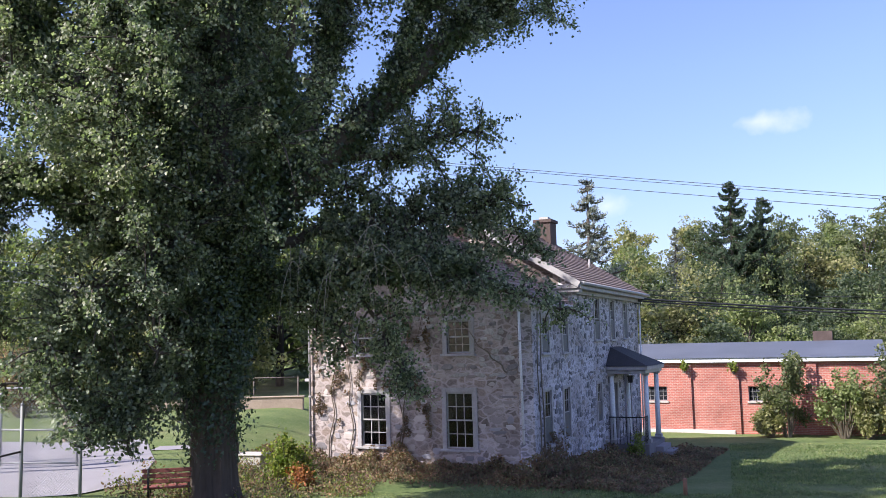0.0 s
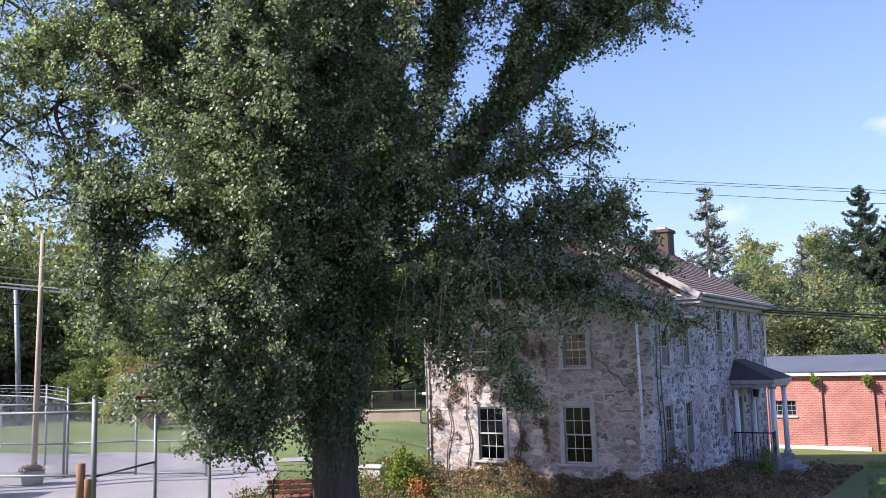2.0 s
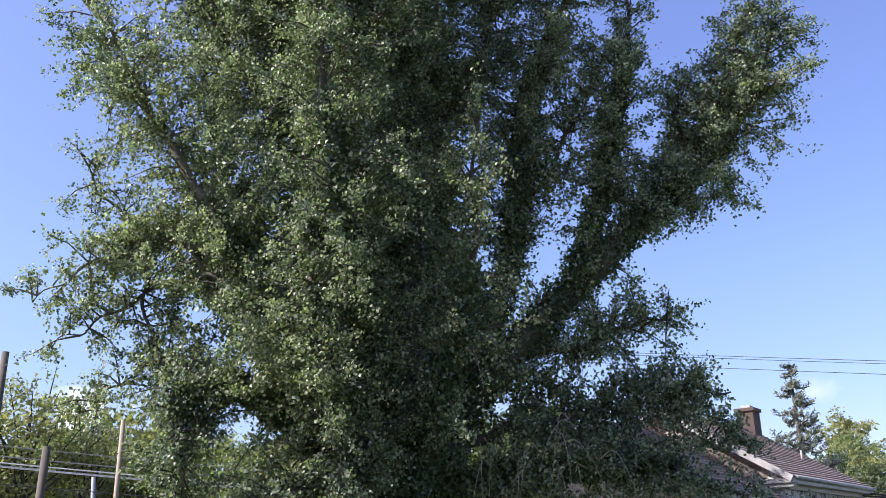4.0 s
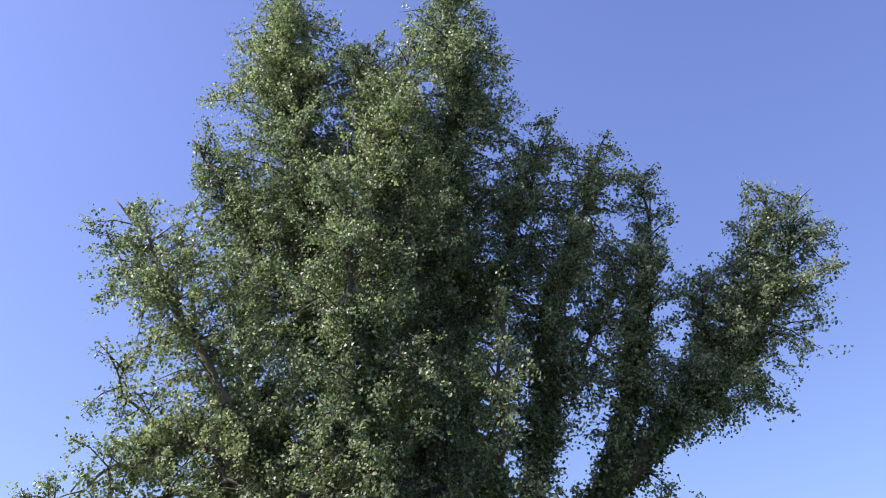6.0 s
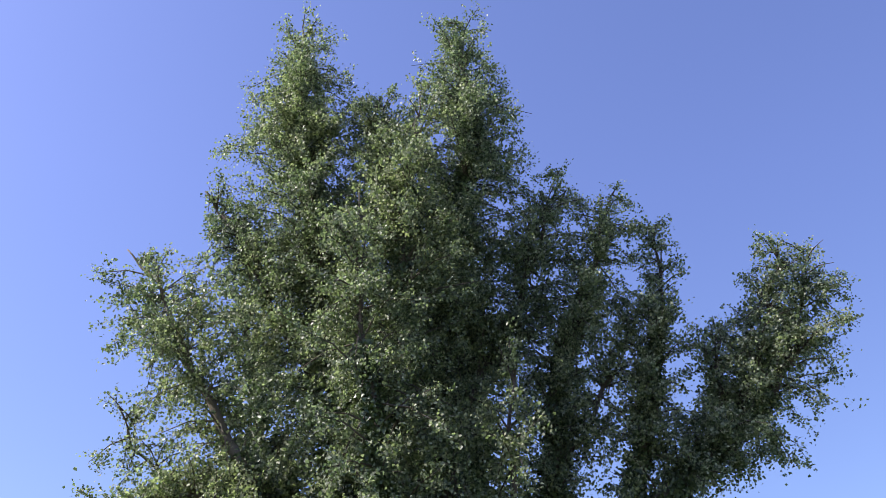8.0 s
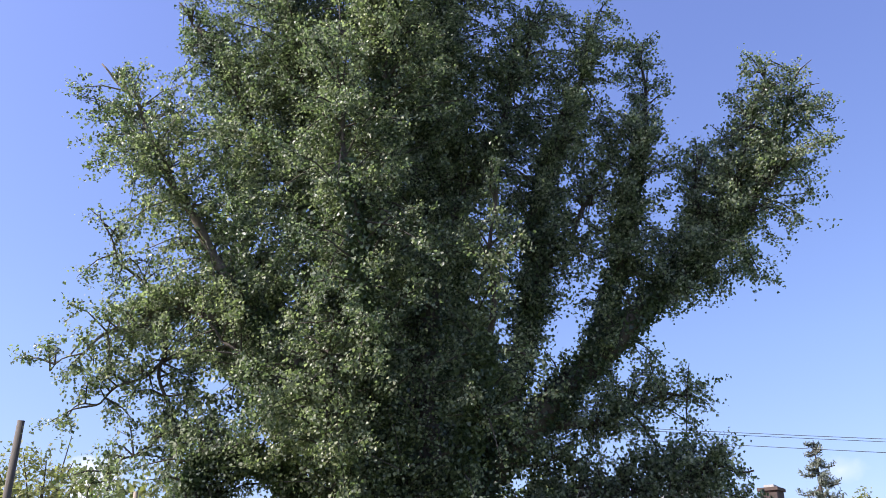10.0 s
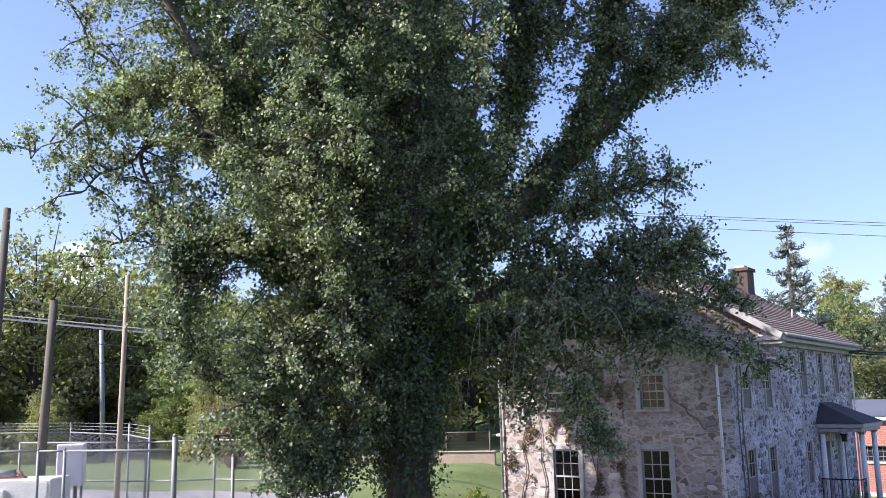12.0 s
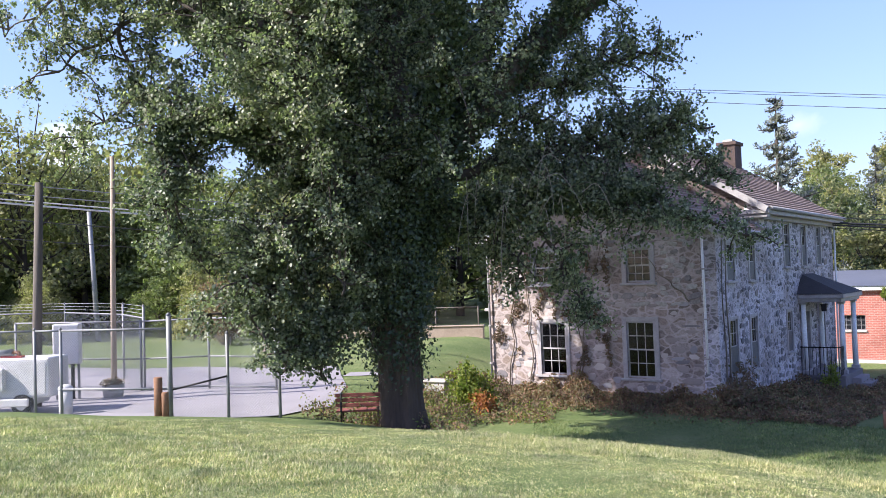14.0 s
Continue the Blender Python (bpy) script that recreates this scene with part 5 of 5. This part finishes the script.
# ---- yard equipment ----
gen = thing("generator_trailer", "white towable generator with scuffed panels in the fenced yard", "generator", pose(-14.35, 19.3, gz(-14.35, 19.3) + 0.05, 0, 0, 10) @ Matrix.Scale(0.92, 4))
body = part("body", boxes(((-1.7, -0.55, 0.42), (1.15, 0.6, 1.42)), bevel=0.04), M_MACHINE, gen)
part("front_box", boxes(((-1.5, -0.72, 0.62), (0.05, -0.552, 1.18)), bevel=0.03), M_MACHINE, gen)
part("lower_panel", boxes(((-1.75, -0.70, 0.22), (0.65, 0.55, 0.415)), bevel=0.02), M_MACHINE, gen)
part("side_door", boxes(((0.2, -0.565, 0.5), (1.05, -0.553, 1.34)), bevel=0.004), M_MACHINE, body)
part("exhaust", tube(bmesh.new(), [(-0.75, -0.2, 1.52), (0.05, -0.2, 1.56)], [0.09, 0.09], 10), M_GALV, gen, "grey exhaust silencer")
part("exhaust_elbow", tube(bmesh.new(), [(0.05, -0.2, 1.56), (0.2, -0.2, 1.56), (0.25, -0.2, 1.42)], [0.05, 0.05, 0.05], 8), M_RUST, gen)
part("lifting_bar", boxes(((-1.1, -0.25, 1.42), (0.3, -0.05, 1.47)), bevel=0.01), M_RED, gen, "red lifting bar")
for x in (-0.9, 0.45):
    wh = part("wheel", tube(bmesh.new(), [(x, -0.62, 0.26), (x, -0.44, 0.26)], [0.26, 0.26], 18), M_RUBBER, gen)
    part("rim", tube(bmesh.new(), [(x, -0.63, 0.26), (x, -0.60, 0.26)], [0.14, 0.13], 14), M_MACHINE, wh)
part("hose", tube(bmesh.new(), spline([(-1.3, -0.75, 0.75), (-1.05, -0.9, 0.55), (-0.9, -0.85, 0.2), (-0.7, -0.8, 0.35), (-0.5, -0.74, 0.62)], 6), [0.022] * 25, 6), M_RED, gen, "red hose")
part("tow_bar", boxes(((-2.6, -0.05, 0.3), (-1.7, 0.05, 0.4)), bevel=0.01), M_IRON, gen)

cab = thing("electrical_cabinet", "white metal electrical cabinet on legs behind the fence", "cabinet", pose(-14.45, 21.55, gz(-14.45, 21.55), 0, 0, 22))
cb = part("body", boxes(((-0.33, -0.2, 0.95), (0.33, 0.2, 2.0)), bevel=0.02), M_MACHINE, cab)
part("door", boxes(((-0.30, -0.215, 0.98), (0.30, -0.202, 1.96)), bevel=0.004), M_MACHINE, cb)
for x in (-0.27, 0.27):
    part("leg", boxes(((x - 0.03, -0.03, -0.1), (x + 0.03, 0.03, 0.95))), M_GALV, cab)
part("conduit", tube(bmesh.new(), [(0.1, 0.1, -0.1), (0.1, 0.1, 0.95)], [0.05, 0.05], 8), M_IRON, cab)

tank = thing("white_pipe_stub", "white capped pipe standing on the asphalt", "pipe", pose(-12.75, 18.9, gz(-12.75, 18.9)))
part("pipe", tube(bmesh.new(), [(0, 0, -0.05), (0, 0, 0.6)], [0.15, 0.15], 14), M_MACHINE, tank)
part("cap", tube(bmesh.new(), [(0, 0, 0.6), (0, 0, 0.66), (0, 0, 0.72)], [0.17, 0.16, 0.08], 14), M_MACHINE, tank)


pot = thing("concrete_planter", "round weathered concrete planter at the foot of a pole", "planter", pose(-13.55, 22.2, gz(-13.55, 22.2)) @ Matrix.Scale(0.8, 4))
part("pot", tube(bmesh.new(), [(0, 0, -0.05), (0, 0, 0.42), (0, 0, 0.46), (0, 0, 0.40)], [0.30, 0.37, 0.36, 0.31], 18), M_CONCRETE, pot)
part("dry_plant", leaf_mesh("dry_plant", np.random.default_rng(3).normal(size=(500, 3)) * [0.17, 0.17, 0.07] + [0, 0, 0.5], 0.07, M_WEED, np.random.default_rng(4)), M_WEED, pot)["kind"] = "stuff"

for x, y, top, r, m, lab in ((-9.33, 16.92, -0.22, 0.085, M_RUST, "rusty steel bollard at the lawn edge"), (-9.17, 16.9, -0.52, 0.07, M_RUST, "short rusty brown bollard")):
    b = thing("bollard", lab, "bollard", pose(x, y, 0))
    part("post", tube(bmesh.new(), [(0, 0, gz(x, y) - 0.1), (0, 0, top - 0.02), (0, 0, top)], [r, r, r * 0.8], 14), m, b)

# ---- bench beside the trunk ----
bxp, byp = -5.55, 18.75
bench = thing("park_bench", "red-brown slatted wooden bench in the weeds beside the trunk", "bench", pose(bxp, byp, gz(bxp, byp) - 0.12, 0, 0, 12))
for i in range(3):
    part("back_slat", boxes(((-0.62, -0.02, 0.52 + i * 0.105), (0.72, 0.015, 0.60 + i * 0.105)), bevel=0.008), M_BENCH, bench)
for i in range(4):
    part("seat_slat", boxes(((-0.62, 0.04 + i * 0.115, 0.40), (0.72, 0.13 + i * 0.115, 0.435)), bevel=0.008), M_BENCH, bench)
for x in (-0.5, 0.6):
    part("leg", tube(bmesh.new(), [(x, -0.01, -0.1), (x, 0.0, 0.4), (x, -0.03, 0.82)], [0.025] * 3, 6), M_IRON, bench)
    part("leg", tube(bmesh.new(), [(x, 0.45, -0.1), (x, 0.42, 0.4), (x, 0.03, 0.4)], [0.022] * 3, 6), M_IRON, bench)

# ---- small things round the house ----
hyd = thing("red_post", "red painted post at the edge of the far lawn", "post", pose(-11.6, 34.1, gz(-11.6, 34.1)))
part("shaft", tube(bmesh.new(), [(0, 0, -0.1), (0, 0, 0.9), (0, 0, 1.0)], [0.12, 0.12, 0.05], 12), M_RED, hyd)
part("flange", tube(bmesh.new(), [(0, 0, 0.62), (0, 0, 0.7)], [0.18, 0.18], 12), M_RED, hyd)
stake = thing("tan_stake", "tan wooden stake on the far lawn", "stake", pose(-12.3, 29.6, gz(-12.3, 29.6)))
part("shaft", boxes(((-0.05, -0.05, -0.2), (0.05, 0.05, 0.95)), bevel=0.008), M_POLE2, stake)
planter = thing("concrete_block", "pale concrete well block beside the house", "block", pose(-5.45, 26.0, gz(-5.45, 26.0), 0, 0, -15) @ Matrix.Diagonal((0.68, 0.68, 0.62, 1)))
part("wall", boxes(((-0.5, -0.4, -0.1), (0.5, 0.4, 0.55)), bevel=0.03), M_CONCRETE, planter)
part("lid", boxes(((-0.56, -0.46, 0.55), (0.56, 0.46, 0.63)), bevel=0.02), M_CONCRETE, planter)
ret = tagged(part("retaining_wall", boxes(((-15.5, 43.2, -2.4), (-6.75, 43.55, -0.80)), ((-15.55, 43.15, -0.80), (-6.7, 43.6, -0.74)), bevel=0.02), M_TANWALL), "long tan concrete retaining wall behind the lawn", "wall", kind="structure")
chain_fence("rusty chain-link fence on top of the retaining wall", [(-15.4 + 2.1 * i, 43.38) for i in range(5)], 0.85, level=-0.76, pitch=0.1, steel=M_POLE, net=M_POLE)
mark = thing("marker_post", "short rusty marker post in the lower lawn", "post", pose(5.95, 23.3, gz(5.95, 23.3)))
part("shaft", tube(bmesh.new(), [(0, 0, -0.1), (0, 0, 0.42)], [0.055, 0.055], 8), M_RUST, mark)


# ---- shrubs, saplings and vines ----
def shrub(name, label, x, y, width, height, material, seed, leaves=2500, size=0.09, base=None, thin=0.8, low=0.35):
    rng = np.random.default_rng(seed)
    t = thing(name, label, "shrub", pose(x, y, gz(x, y) if base is None else base))
    bm = bmesh.new()
    pts = []
    n = max(8, int(leaves / 90))
    for i in range(n):
        a, r = rng.uniform(0, 2 * math.pi), width / 2 * rng.random() ** 0.5
        z = height * rng.uniform(0.25, 1.0) * (1 - 0.35 * (2 * r / width) ** 2)
        e = np.array((r * math.cos(a), r * math.sin(a), z))
        tube(bm, [(0.1 * math.cos(a), 0.1 * math.sin(a), -0.1), tuple(e * [0.6, 0.6, 0.6]), tuple(e)], [0.018, 0.012, 0.004], 4, cap=False)
        c = int(leaves / n)
        s = rng.random(c)[:, None] ** 0.6
        pts.append(e * (low + (1 - low) * s) + rng.normal(size=(c, 3)) * 0.11 * (0.5 + width * 0.3))
    part("stem", bm, M_TWIG, t)
    p = np.concatenate(pts)
    p[:, 2] = np.maximum(p[:, 2], 0.03)
    part("leaves", leaf_mesh("leaves", p, size, material, rng, 0.2, thin), material, t)
    return t


shrub("garden_shrub", "yellow-green leafy shrub at the house corner", -4.35, 25.2, 1.3, 1.45, M_SHRUB, 1, 3800, 0.085)
shrub("garden_shrub", "orange-red leafy shrub at the house corner", -3.9, 24.7, 0.8, 0.75, M_ORANGE, 2, 1500, 0.075)
shrub("garden_shrub", "small yellow shrub by the porch railing", 6.75, 32.9, 0.6, 1.1, M_SHRUB, 3, 900, 0.075)
shrub("garden_shrub", "green bush below the far wall", -14.5, 44, 2.5, 2.6, M_WOODS[3], 4, 3000, 0.16)
shrub("dry_bush", "bare brownish bush behind the yard", -18.9, 40.8, 3.4, 4.0, M_WEED, 5, 5000, 0.10)
for x, y, w, h, k, sd in ((16.5, 44.6, 1.9, 4.7, 0, 11), (18.8, 43.6, 1.8, 3.7, 3, 12), (20.7, 42.4, 2.5, 5.0, 0, 13), (22.5, 41.8, 2.5, 4.6, 3, 14), (19.7, 43.0, 1.5, 2.4, 2, 15), (15.7, 44.8, 1.0, 1.9, 2, 16)):
    shrub("sapling", "leafy young tree growing against the brick wall", x, y, w * 1.35, h, M_WOODS[k], sd, 3600, 0.15, low=0.72)
for x, z, w in ((4.0, 0.1, 0.55), (1.9, 0.2, 0.3), (6.4, 0.2, 0.6)):
    p = BRICK @ Vector((x, -0.25, 0))
    shrub("wall_vine", "leafy vine hanging from the brick wall top", p.x, p.y, w, 0.7, M_SHRUB, int(x * 10), 500, 0.10, z - 0.35)


def scatter(name, label, category, pts, size, material, seed, droop=0.1, thin=0.6):
    ob = part(name, leaf_mesh(name, np.array(pts), size, material, np.random.default_rng(seed), droop, thin), material)
    return tagged(ob, label, category, kind="stuff")


vr = np.random.default_rng(77)
hm = np.array(HOUSE)[:2, :]


def house_xy(o, s):
    return hm[:, 0] * o + hm[:, 1] * s + hm[:, 3]


pts = []
for k in range(80000):
    if k % 2:
        o, s = vr.uniform(-8.6, 1.6), -abs(vr.normal()) * 0.75
        hmax = 0.62 * math.exp(-abs(s) * 0.7)
    else:
        s, o = vr.uniform(-1.6, 13.0), vr.random() ** 1.3 * 3.6
        hmax = 0.5 * math.exp(-o * 0.45)
    x, y = house_xy(o, s)
    hmax *= 0.45 + 0.9 * abs(noise.noise(Vector((x * 1.1, y * 1.1, 3)))) * 2
    pts.append((x, y, gz(x, y) + vr.random() ** 1.5 * hmax + 0.02))
scatter("dry_weeds", "tangled brown and rust-coloured weeds round the house foot", "weeds", pts, 0.085, M_WEED, 5)
pts = []
for k in range(26000):
    x, y = vr.uniform(-8.2, -2.0), vr.uniform(18.5, 26.4)
    if noise.noise(Vector((x * 0.7, y * 0.7, 9))) < -0.2 or x < -7.0 + (y - 18) * 0.1 or (x > -3.9 and y < 23.4):
        continue
    pts.append((x, y, gz(x, y) + vr.random() ** 1.5 * 0.42 * (0.5 + abs(noise.noise(Vector((x, y, 2)))) * 1.6)))
scatter("dry_weeds", "brown and green weeds under the big tree", "weeds", [p for i, p in enumerate(pts) if i % 4], 0.075, M_WEED, 6)
scatter("green_weeds", "yellow-green low weeds under the big tree", "weeds", pts[::4], 0.07, M_SHRUB, 16)
pts = []
for k in range(26000):
    w, z = vr.uniform(3.2, 7.4), vr.uniform(-1.2, 2.7)
    if noise.noise(Vector((w * 2.6, z * 1.3, 4))) + 0.5 * noise.noise(Vector((w * 7, z * 4, 1))) < 0.16 + 0.1 * (z < 0) + 0.1 * vr.random():
        continue
    if any(W - h[1] - 0.1 < w < W - h[0] + 0.1 and h[2] - 0.1 < z < h[3] + 0.1 for h in GABLE):
        continue
    p = HOUSE @ Vector((-w, -0.03 - 0.10 * vr.random(), z))
    pts.append(tuple(p))
scatter("wall_creeper", "reddish brown creeper on the gable wall", "creeper", pts, 0.06, M_VINE, 7, 0.5, 0.8)
for i, (w0, w1, z1) in enumerate(((6.9, 6.1, 2.5), (4.35, 4.0, 2.4), (6.0, 5.9, 2.6), (4.5, 3.4, 2.5), (0.75, 2.3, 2.3))):
    pth = spline([(-w0, -0.05, -2.4 if i < 4 else 0.7), (-(w0 * 0.7 + w1 * 0.3) + 0.05, -0.06, -0.8 if i < 4 else 1.1), (-(w0 + w1) / 2 - 0.08, -0.05, 0.7 if i < 4 else 1.5), (-w1, -0.06, z1)], 6)
    pth[:, 0] += 0.05 * np.sin(np.arange(len(pth)) * 1.1 + i)
    st = part("creeper_stem", tube(bmesh.new(), pth, np.linspace(0.024, 0.009, len(pth)), 6), M_TWIG, None, "", HOUSE)
    tagged(st, "bare woody creeper stem clinging to the stone wall", "creeper", "creeper stems")
for i, s in enumerate((0.3, 0.62)):
    pth = spline([(0.05, s, -2.6), (0.06, s + 0.08, -0.8), (0.05, s - 0.05, 0.8), (0.06, s + 0.06, 2.4)], 6)
    st = part("creeper_stem", tube(bmesh.new(), pth, np.linspace(0.028, 0.012, len(pth)), 6), M_TWIG, None, "", HOUSE)
    tagged(st, "bare woody creeper stem clinging to the stone wall", "creeper", "creeper stems")
pts = []
for k in range(3500):
    s = vr.normal() * 0.8 + 1.2
    z = -2.7 + 1.6 * vr.random() ** 2
    if s < 0.05 or noise.noise(Vector((s * 2, z * 2, 6))) < -0.1:
        continue
    p = HOUSE @ Vector((0.04 + 0.12 * vr.random(), s, z))
    pts.append(tuple(p))
scatter("wall_creeper", "rust brown creeper by the side windows", "creeper", pts, 0.07, M_VINE, 8, 0.5, 0.8)

# ---- grass blades on the near lawn ----
def blades(name, label, count, dmin, dmax, b0, b1, hmin, hmax, seed, material=M_BLADE):
    rng = np.random.default_rng(seed)
    d = dmin + (dmax - dmin) * rng.random(count) ** 1.25
    b = np.radians(rng.uniform(b0, b1, count))
    x, y = d * np.sin(b), d * np.cos(b)
    z = ground_z(x, y)
    h = rng.uniform(hmin, hmax, count) * (0.75 + 0.25 * np.sin(x * 1.7) * np.cos(y * 1.3) + 0.3 * np.sin(x * 0.6 + 2 * np.sin(y * 0.5)))
    a = rng.uniform(0, 2 * math.pi, count)
    w = (0.004 + 0.004 * rng.random(count)) * np.maximum(1.0, d / 14)
    lean = rng.normal(size=(count, 2)) * h[:, None] * 0.55
    p = np.stack([x, y, z - 0.005], 1)
    e = np.stack([np.cos(a) * w, np.sin(a) * w, np.zeros(count)], 1)
    tip = p + np.stack([lean[:, 0], lean[:, 1], h], 1)
    v = np.stack([p - e, p + e, tip], 1).reshape(-1, 3)
    me = bpy.data.meshes.new(name)
    me.vertices.add(len(v))
    me.vertices.foreach_set("co", v.astype(np.float32).ravel())
    me.loops.add(count * 3)
    me.loops.foreach_set("vertex_index", np.arange(count * 3, dtype=np.int32))
    me.polygons.add(count)
    me.polygons.foreach_set("loop_start", (np.arange(count) * 3).astype(np.int32))
    me.update(calc_edges=True)
    me.materials.append(material)
    return tagged(part(name, me, material), label, "grass", kind="stuff")


blades("grass", "short mown grass with straw-coloured blades", 360000, 5.0, 17.5, -42, 20, 0.018, 0.052, 1)
blades("grass", "longer grass along the top of the bank", 30000, 12.5, 18.5, -12, 24, 0.03, 0.11, 2)
blades("grass", "green grass of the shaded lower lawn", 60000, 17.5, 24.2, -6, 30, 0.03, 0.08, 3, M_GREENBLADE)
blades("grass", "green grass of the lawn before the brick building", 50000, 24.2, 44, 17, 32, 0.04, 0.1, 4, M_GREENBLADE)
for i, (x, y, h) in enumerate(((6.1, 14.2, 0.75), (6.5, 14.4, 0.55), (6.9, 14.3, 0.9), (7.3, 14.6, 0.6), (5.6, 14.6, 0.35))):
    st = thing("weed_stalk", "thin tall weed stalk with a seed head on the bank", "weed", pose(x, y, gz(x, y)), "weed stalks")
    part("stem", tube(bmesh.new(), [(0, 0, -0.05), (0.03, 0, h * 0.6), (-0.04 + 0.02 * i, 0, h)], [0.006, 0.005, 0.003], 5), M_SHRUB, st)
    part("seed_head", leaf_mesh("seed_head", np.random.default_rng(i).normal(size=(60, 3)) * [0.02, 0.02, 0.06] + [-0.04 + 0.02 * i, 0, h], 0.03, M_WEED, np.random.default_rng(i)), M_WEED, st)

# ---- stones of the house faces ----
srng = random.Random(21)
STONES = []
for i in range(14):
    k = srng.randint(6, 9)
    ring = []
    for j in range(k):
        a = 2 * math.pi * (j + srng.uniform(-0.25, 0.25)) / k
        r = srng.uniform(0.84, 1.0)
        c, s = math.cos(a), math.sin(a)
        sq = 1 / max(abs(c), abs(s)) ** 0.55
        ring.append((0.5 * r * c * sq * 0.92, 0.5 * r * s * sq * 0.92))
    STONES.append(ring)


def stone_bm(bm, ring, m):
    """A field stone: a rounded face that stands out of the mortar."""
    a = [bm.verts.new(m @ Vector((x, 0.01, z))) for x, z in ring]
    b = [bm.verts.new(m @ Vector((x * 0.93, -0.7, z * 0.93))) for x, z in ring]
    c = [bm.verts.new(m @ Vector((x * 0.66, -1.0, z * 0.66))) for x, z in ring]
    n = len(ring)
    for p, q in ((a, b), (b, c)):
        for i in range(n):
            bm.faces.new((p[i], p[(i + 1) % n], q[(i + 1) % n], q[i]))
    bm.faces.new(c)


STONE_MESH = []
for material in (M_STONE, M_STONE2):
    for ring in STONES:
        bm = bmesh.new()
        stone_bm(bm, ring, Matrix())
        me = bpy.data.meshes.new("stone")
        bm.to_mesh(me)
        bm.free()
        me.materials.append(material)
        STONE_MESH.append(me)


def courses(x0, x1, z0, z1, holes, wide, tall, seed, keep=1.0):
    """Uneven courses of stones: centre, width, height of each, clear of the openings."""
    rng = random.Random(seed)
    z = z0
    while z < z1:
        h = rng.uniform(*tall)
        x = x0 + rng.uniform(-0.1, 0.1)
        while x < x1:
            w = rng.uniform(*wide) * (1.5 if rng.random() < 0.12 else 1)
            cx, cz = x + w / 2, z + h / 2 + rng.uniform(-0.05, 0.05)
            hit = any(h0 - 0.14 < cx + w / 2 and cx - w / 2 < h1 + 0.14 and l0 - 0.12 < cz + h / 2 and cz - h / 2 < l1 + 0.14 for h0, h1, l0, l1 in holes)
            if not hit and cx + w / 2 < x1 and cx - w / 2 > x0 and rng.random() < keep:
                yield cx, cz, w * rng.uniform(0.86, 0.97), h * rng.uniform(0.8, 0.97) * (0.7 if rng.random() < 0.2 else 1), rng
            x += w
        z += h


wall_gable = next(o for o in house.children if o.name.startswith("wall") and abs(o.matrix_basis.translation.x + W) < 0.01)
for cx, cz, w, h, rng in courses(0.05, W - 0.05, -2.5, 0.6, GABLE, (0.2, 0.56), (0.13, 0.29), 3, 0.62):
    dark = rng.random() < 0.22
    st = new("stone", STONE_MESH[rng.randrange(14) + (14 if dark else 0)])
    st.parent = wall_gable
    st.matrix_basis = Matrix.Translation((cx, 0, cz)) @ Matrix.Rotation(rng.uniform(-0.1, 0.1), 4, "Y") @ Matrix.Diagonal((w, rng.uniform(0.006, 0.022), h, 1))


def stone_field(x0, x1, z0, z1, holes, seed, material, keep, wide, tall, parent, at):
    bm = bmesh.new()
    for cx, cz, w, h, rng in courses(x0, x1, z0, z1, holes, wide, tall, seed, keep):
        m = Matrix.Translation((cx, 0, cz)) @ Matrix.Rotation(rng.uniform(-0.25, 0.25), 4, "Y") @ Matrix.Diagonal((w, rng.uniform(0.015, 0.04), h, 1))
        stone_bm(bm, STONES[rng.randrange(14)], m)
    ob = part("stonework", bm, material, parent, "", at)
    ob["kind"] = "stuff"
    return ob


def isle_stone(name, tones):
    m, nt, b = mat(name)
    g = nt.nodes.new("ShaderNodeNewGeometry")
    col = ramp(nt, g.outputs["Random Per Island"], [(i / (len(tones) - 1), c) for i, c in enumerate(tones)])
    fine = noise_of(nt, coords(nt), 12, 6, 0.7)
    col = blend(nt, 1.0, col, ramp(nt, fine, [(0.3, (0.65, 0.65, 0.65)), (0.7, (1.25, 1.25, 1.25))]), "MULTIPLY")
    nt.links.new(col, b.inputs["Base Color"])
    b.inputs["Roughness"].default_value = 0.92
    bump(nt, b, fine, 0.6, 0.01)
    return m


M_ISLE = isle_stone("mixed field stone", [(0.12, 0.115, 0.13), (0.34, 0.33, 0.35), (0.16, 0.155, 0.17), (0.46, 0.44, 0.47), (0.14, 0.125, 0.125), (0.22, 0.21, 0.225), (0.3, 0.25, 0.22)])
M_WARM = isle_stone("warm field stone", [(0.36, 0.33, 0.31), (0.45, 0.42, 0.4), (0.22, 0.2, 0.2), (0.4, 0.37, 0.34), (0.5, 0.47, 0.45), (0.33, 0.3, 0.28)])
stone_field(0.1, NEAR, -3.1, EAVE_N, SIDE_N, 5, M_ISLE, 0.5, (0.18, 0.42), (0.14, 0.3), house, face_pose("side", 0) @ pose(0, 0, 0))
stone_field(NEAR, FAR - 0.05, -3.2, EAVE_F - 0.4, SIDE_F, 6, M_ISLE, 0.5, (0.18, 0.42), (0.14, 0.3), house, face_pose("side", 0) @ pose(0, 0, 0))
stone_field(0.05, W - 0.05, 0.6, EAVE_N, GABLE, 8, M_WARM, 0.62, (0.2, 0.56), (0.13, 0.29), house, face_pose("gable", 0))
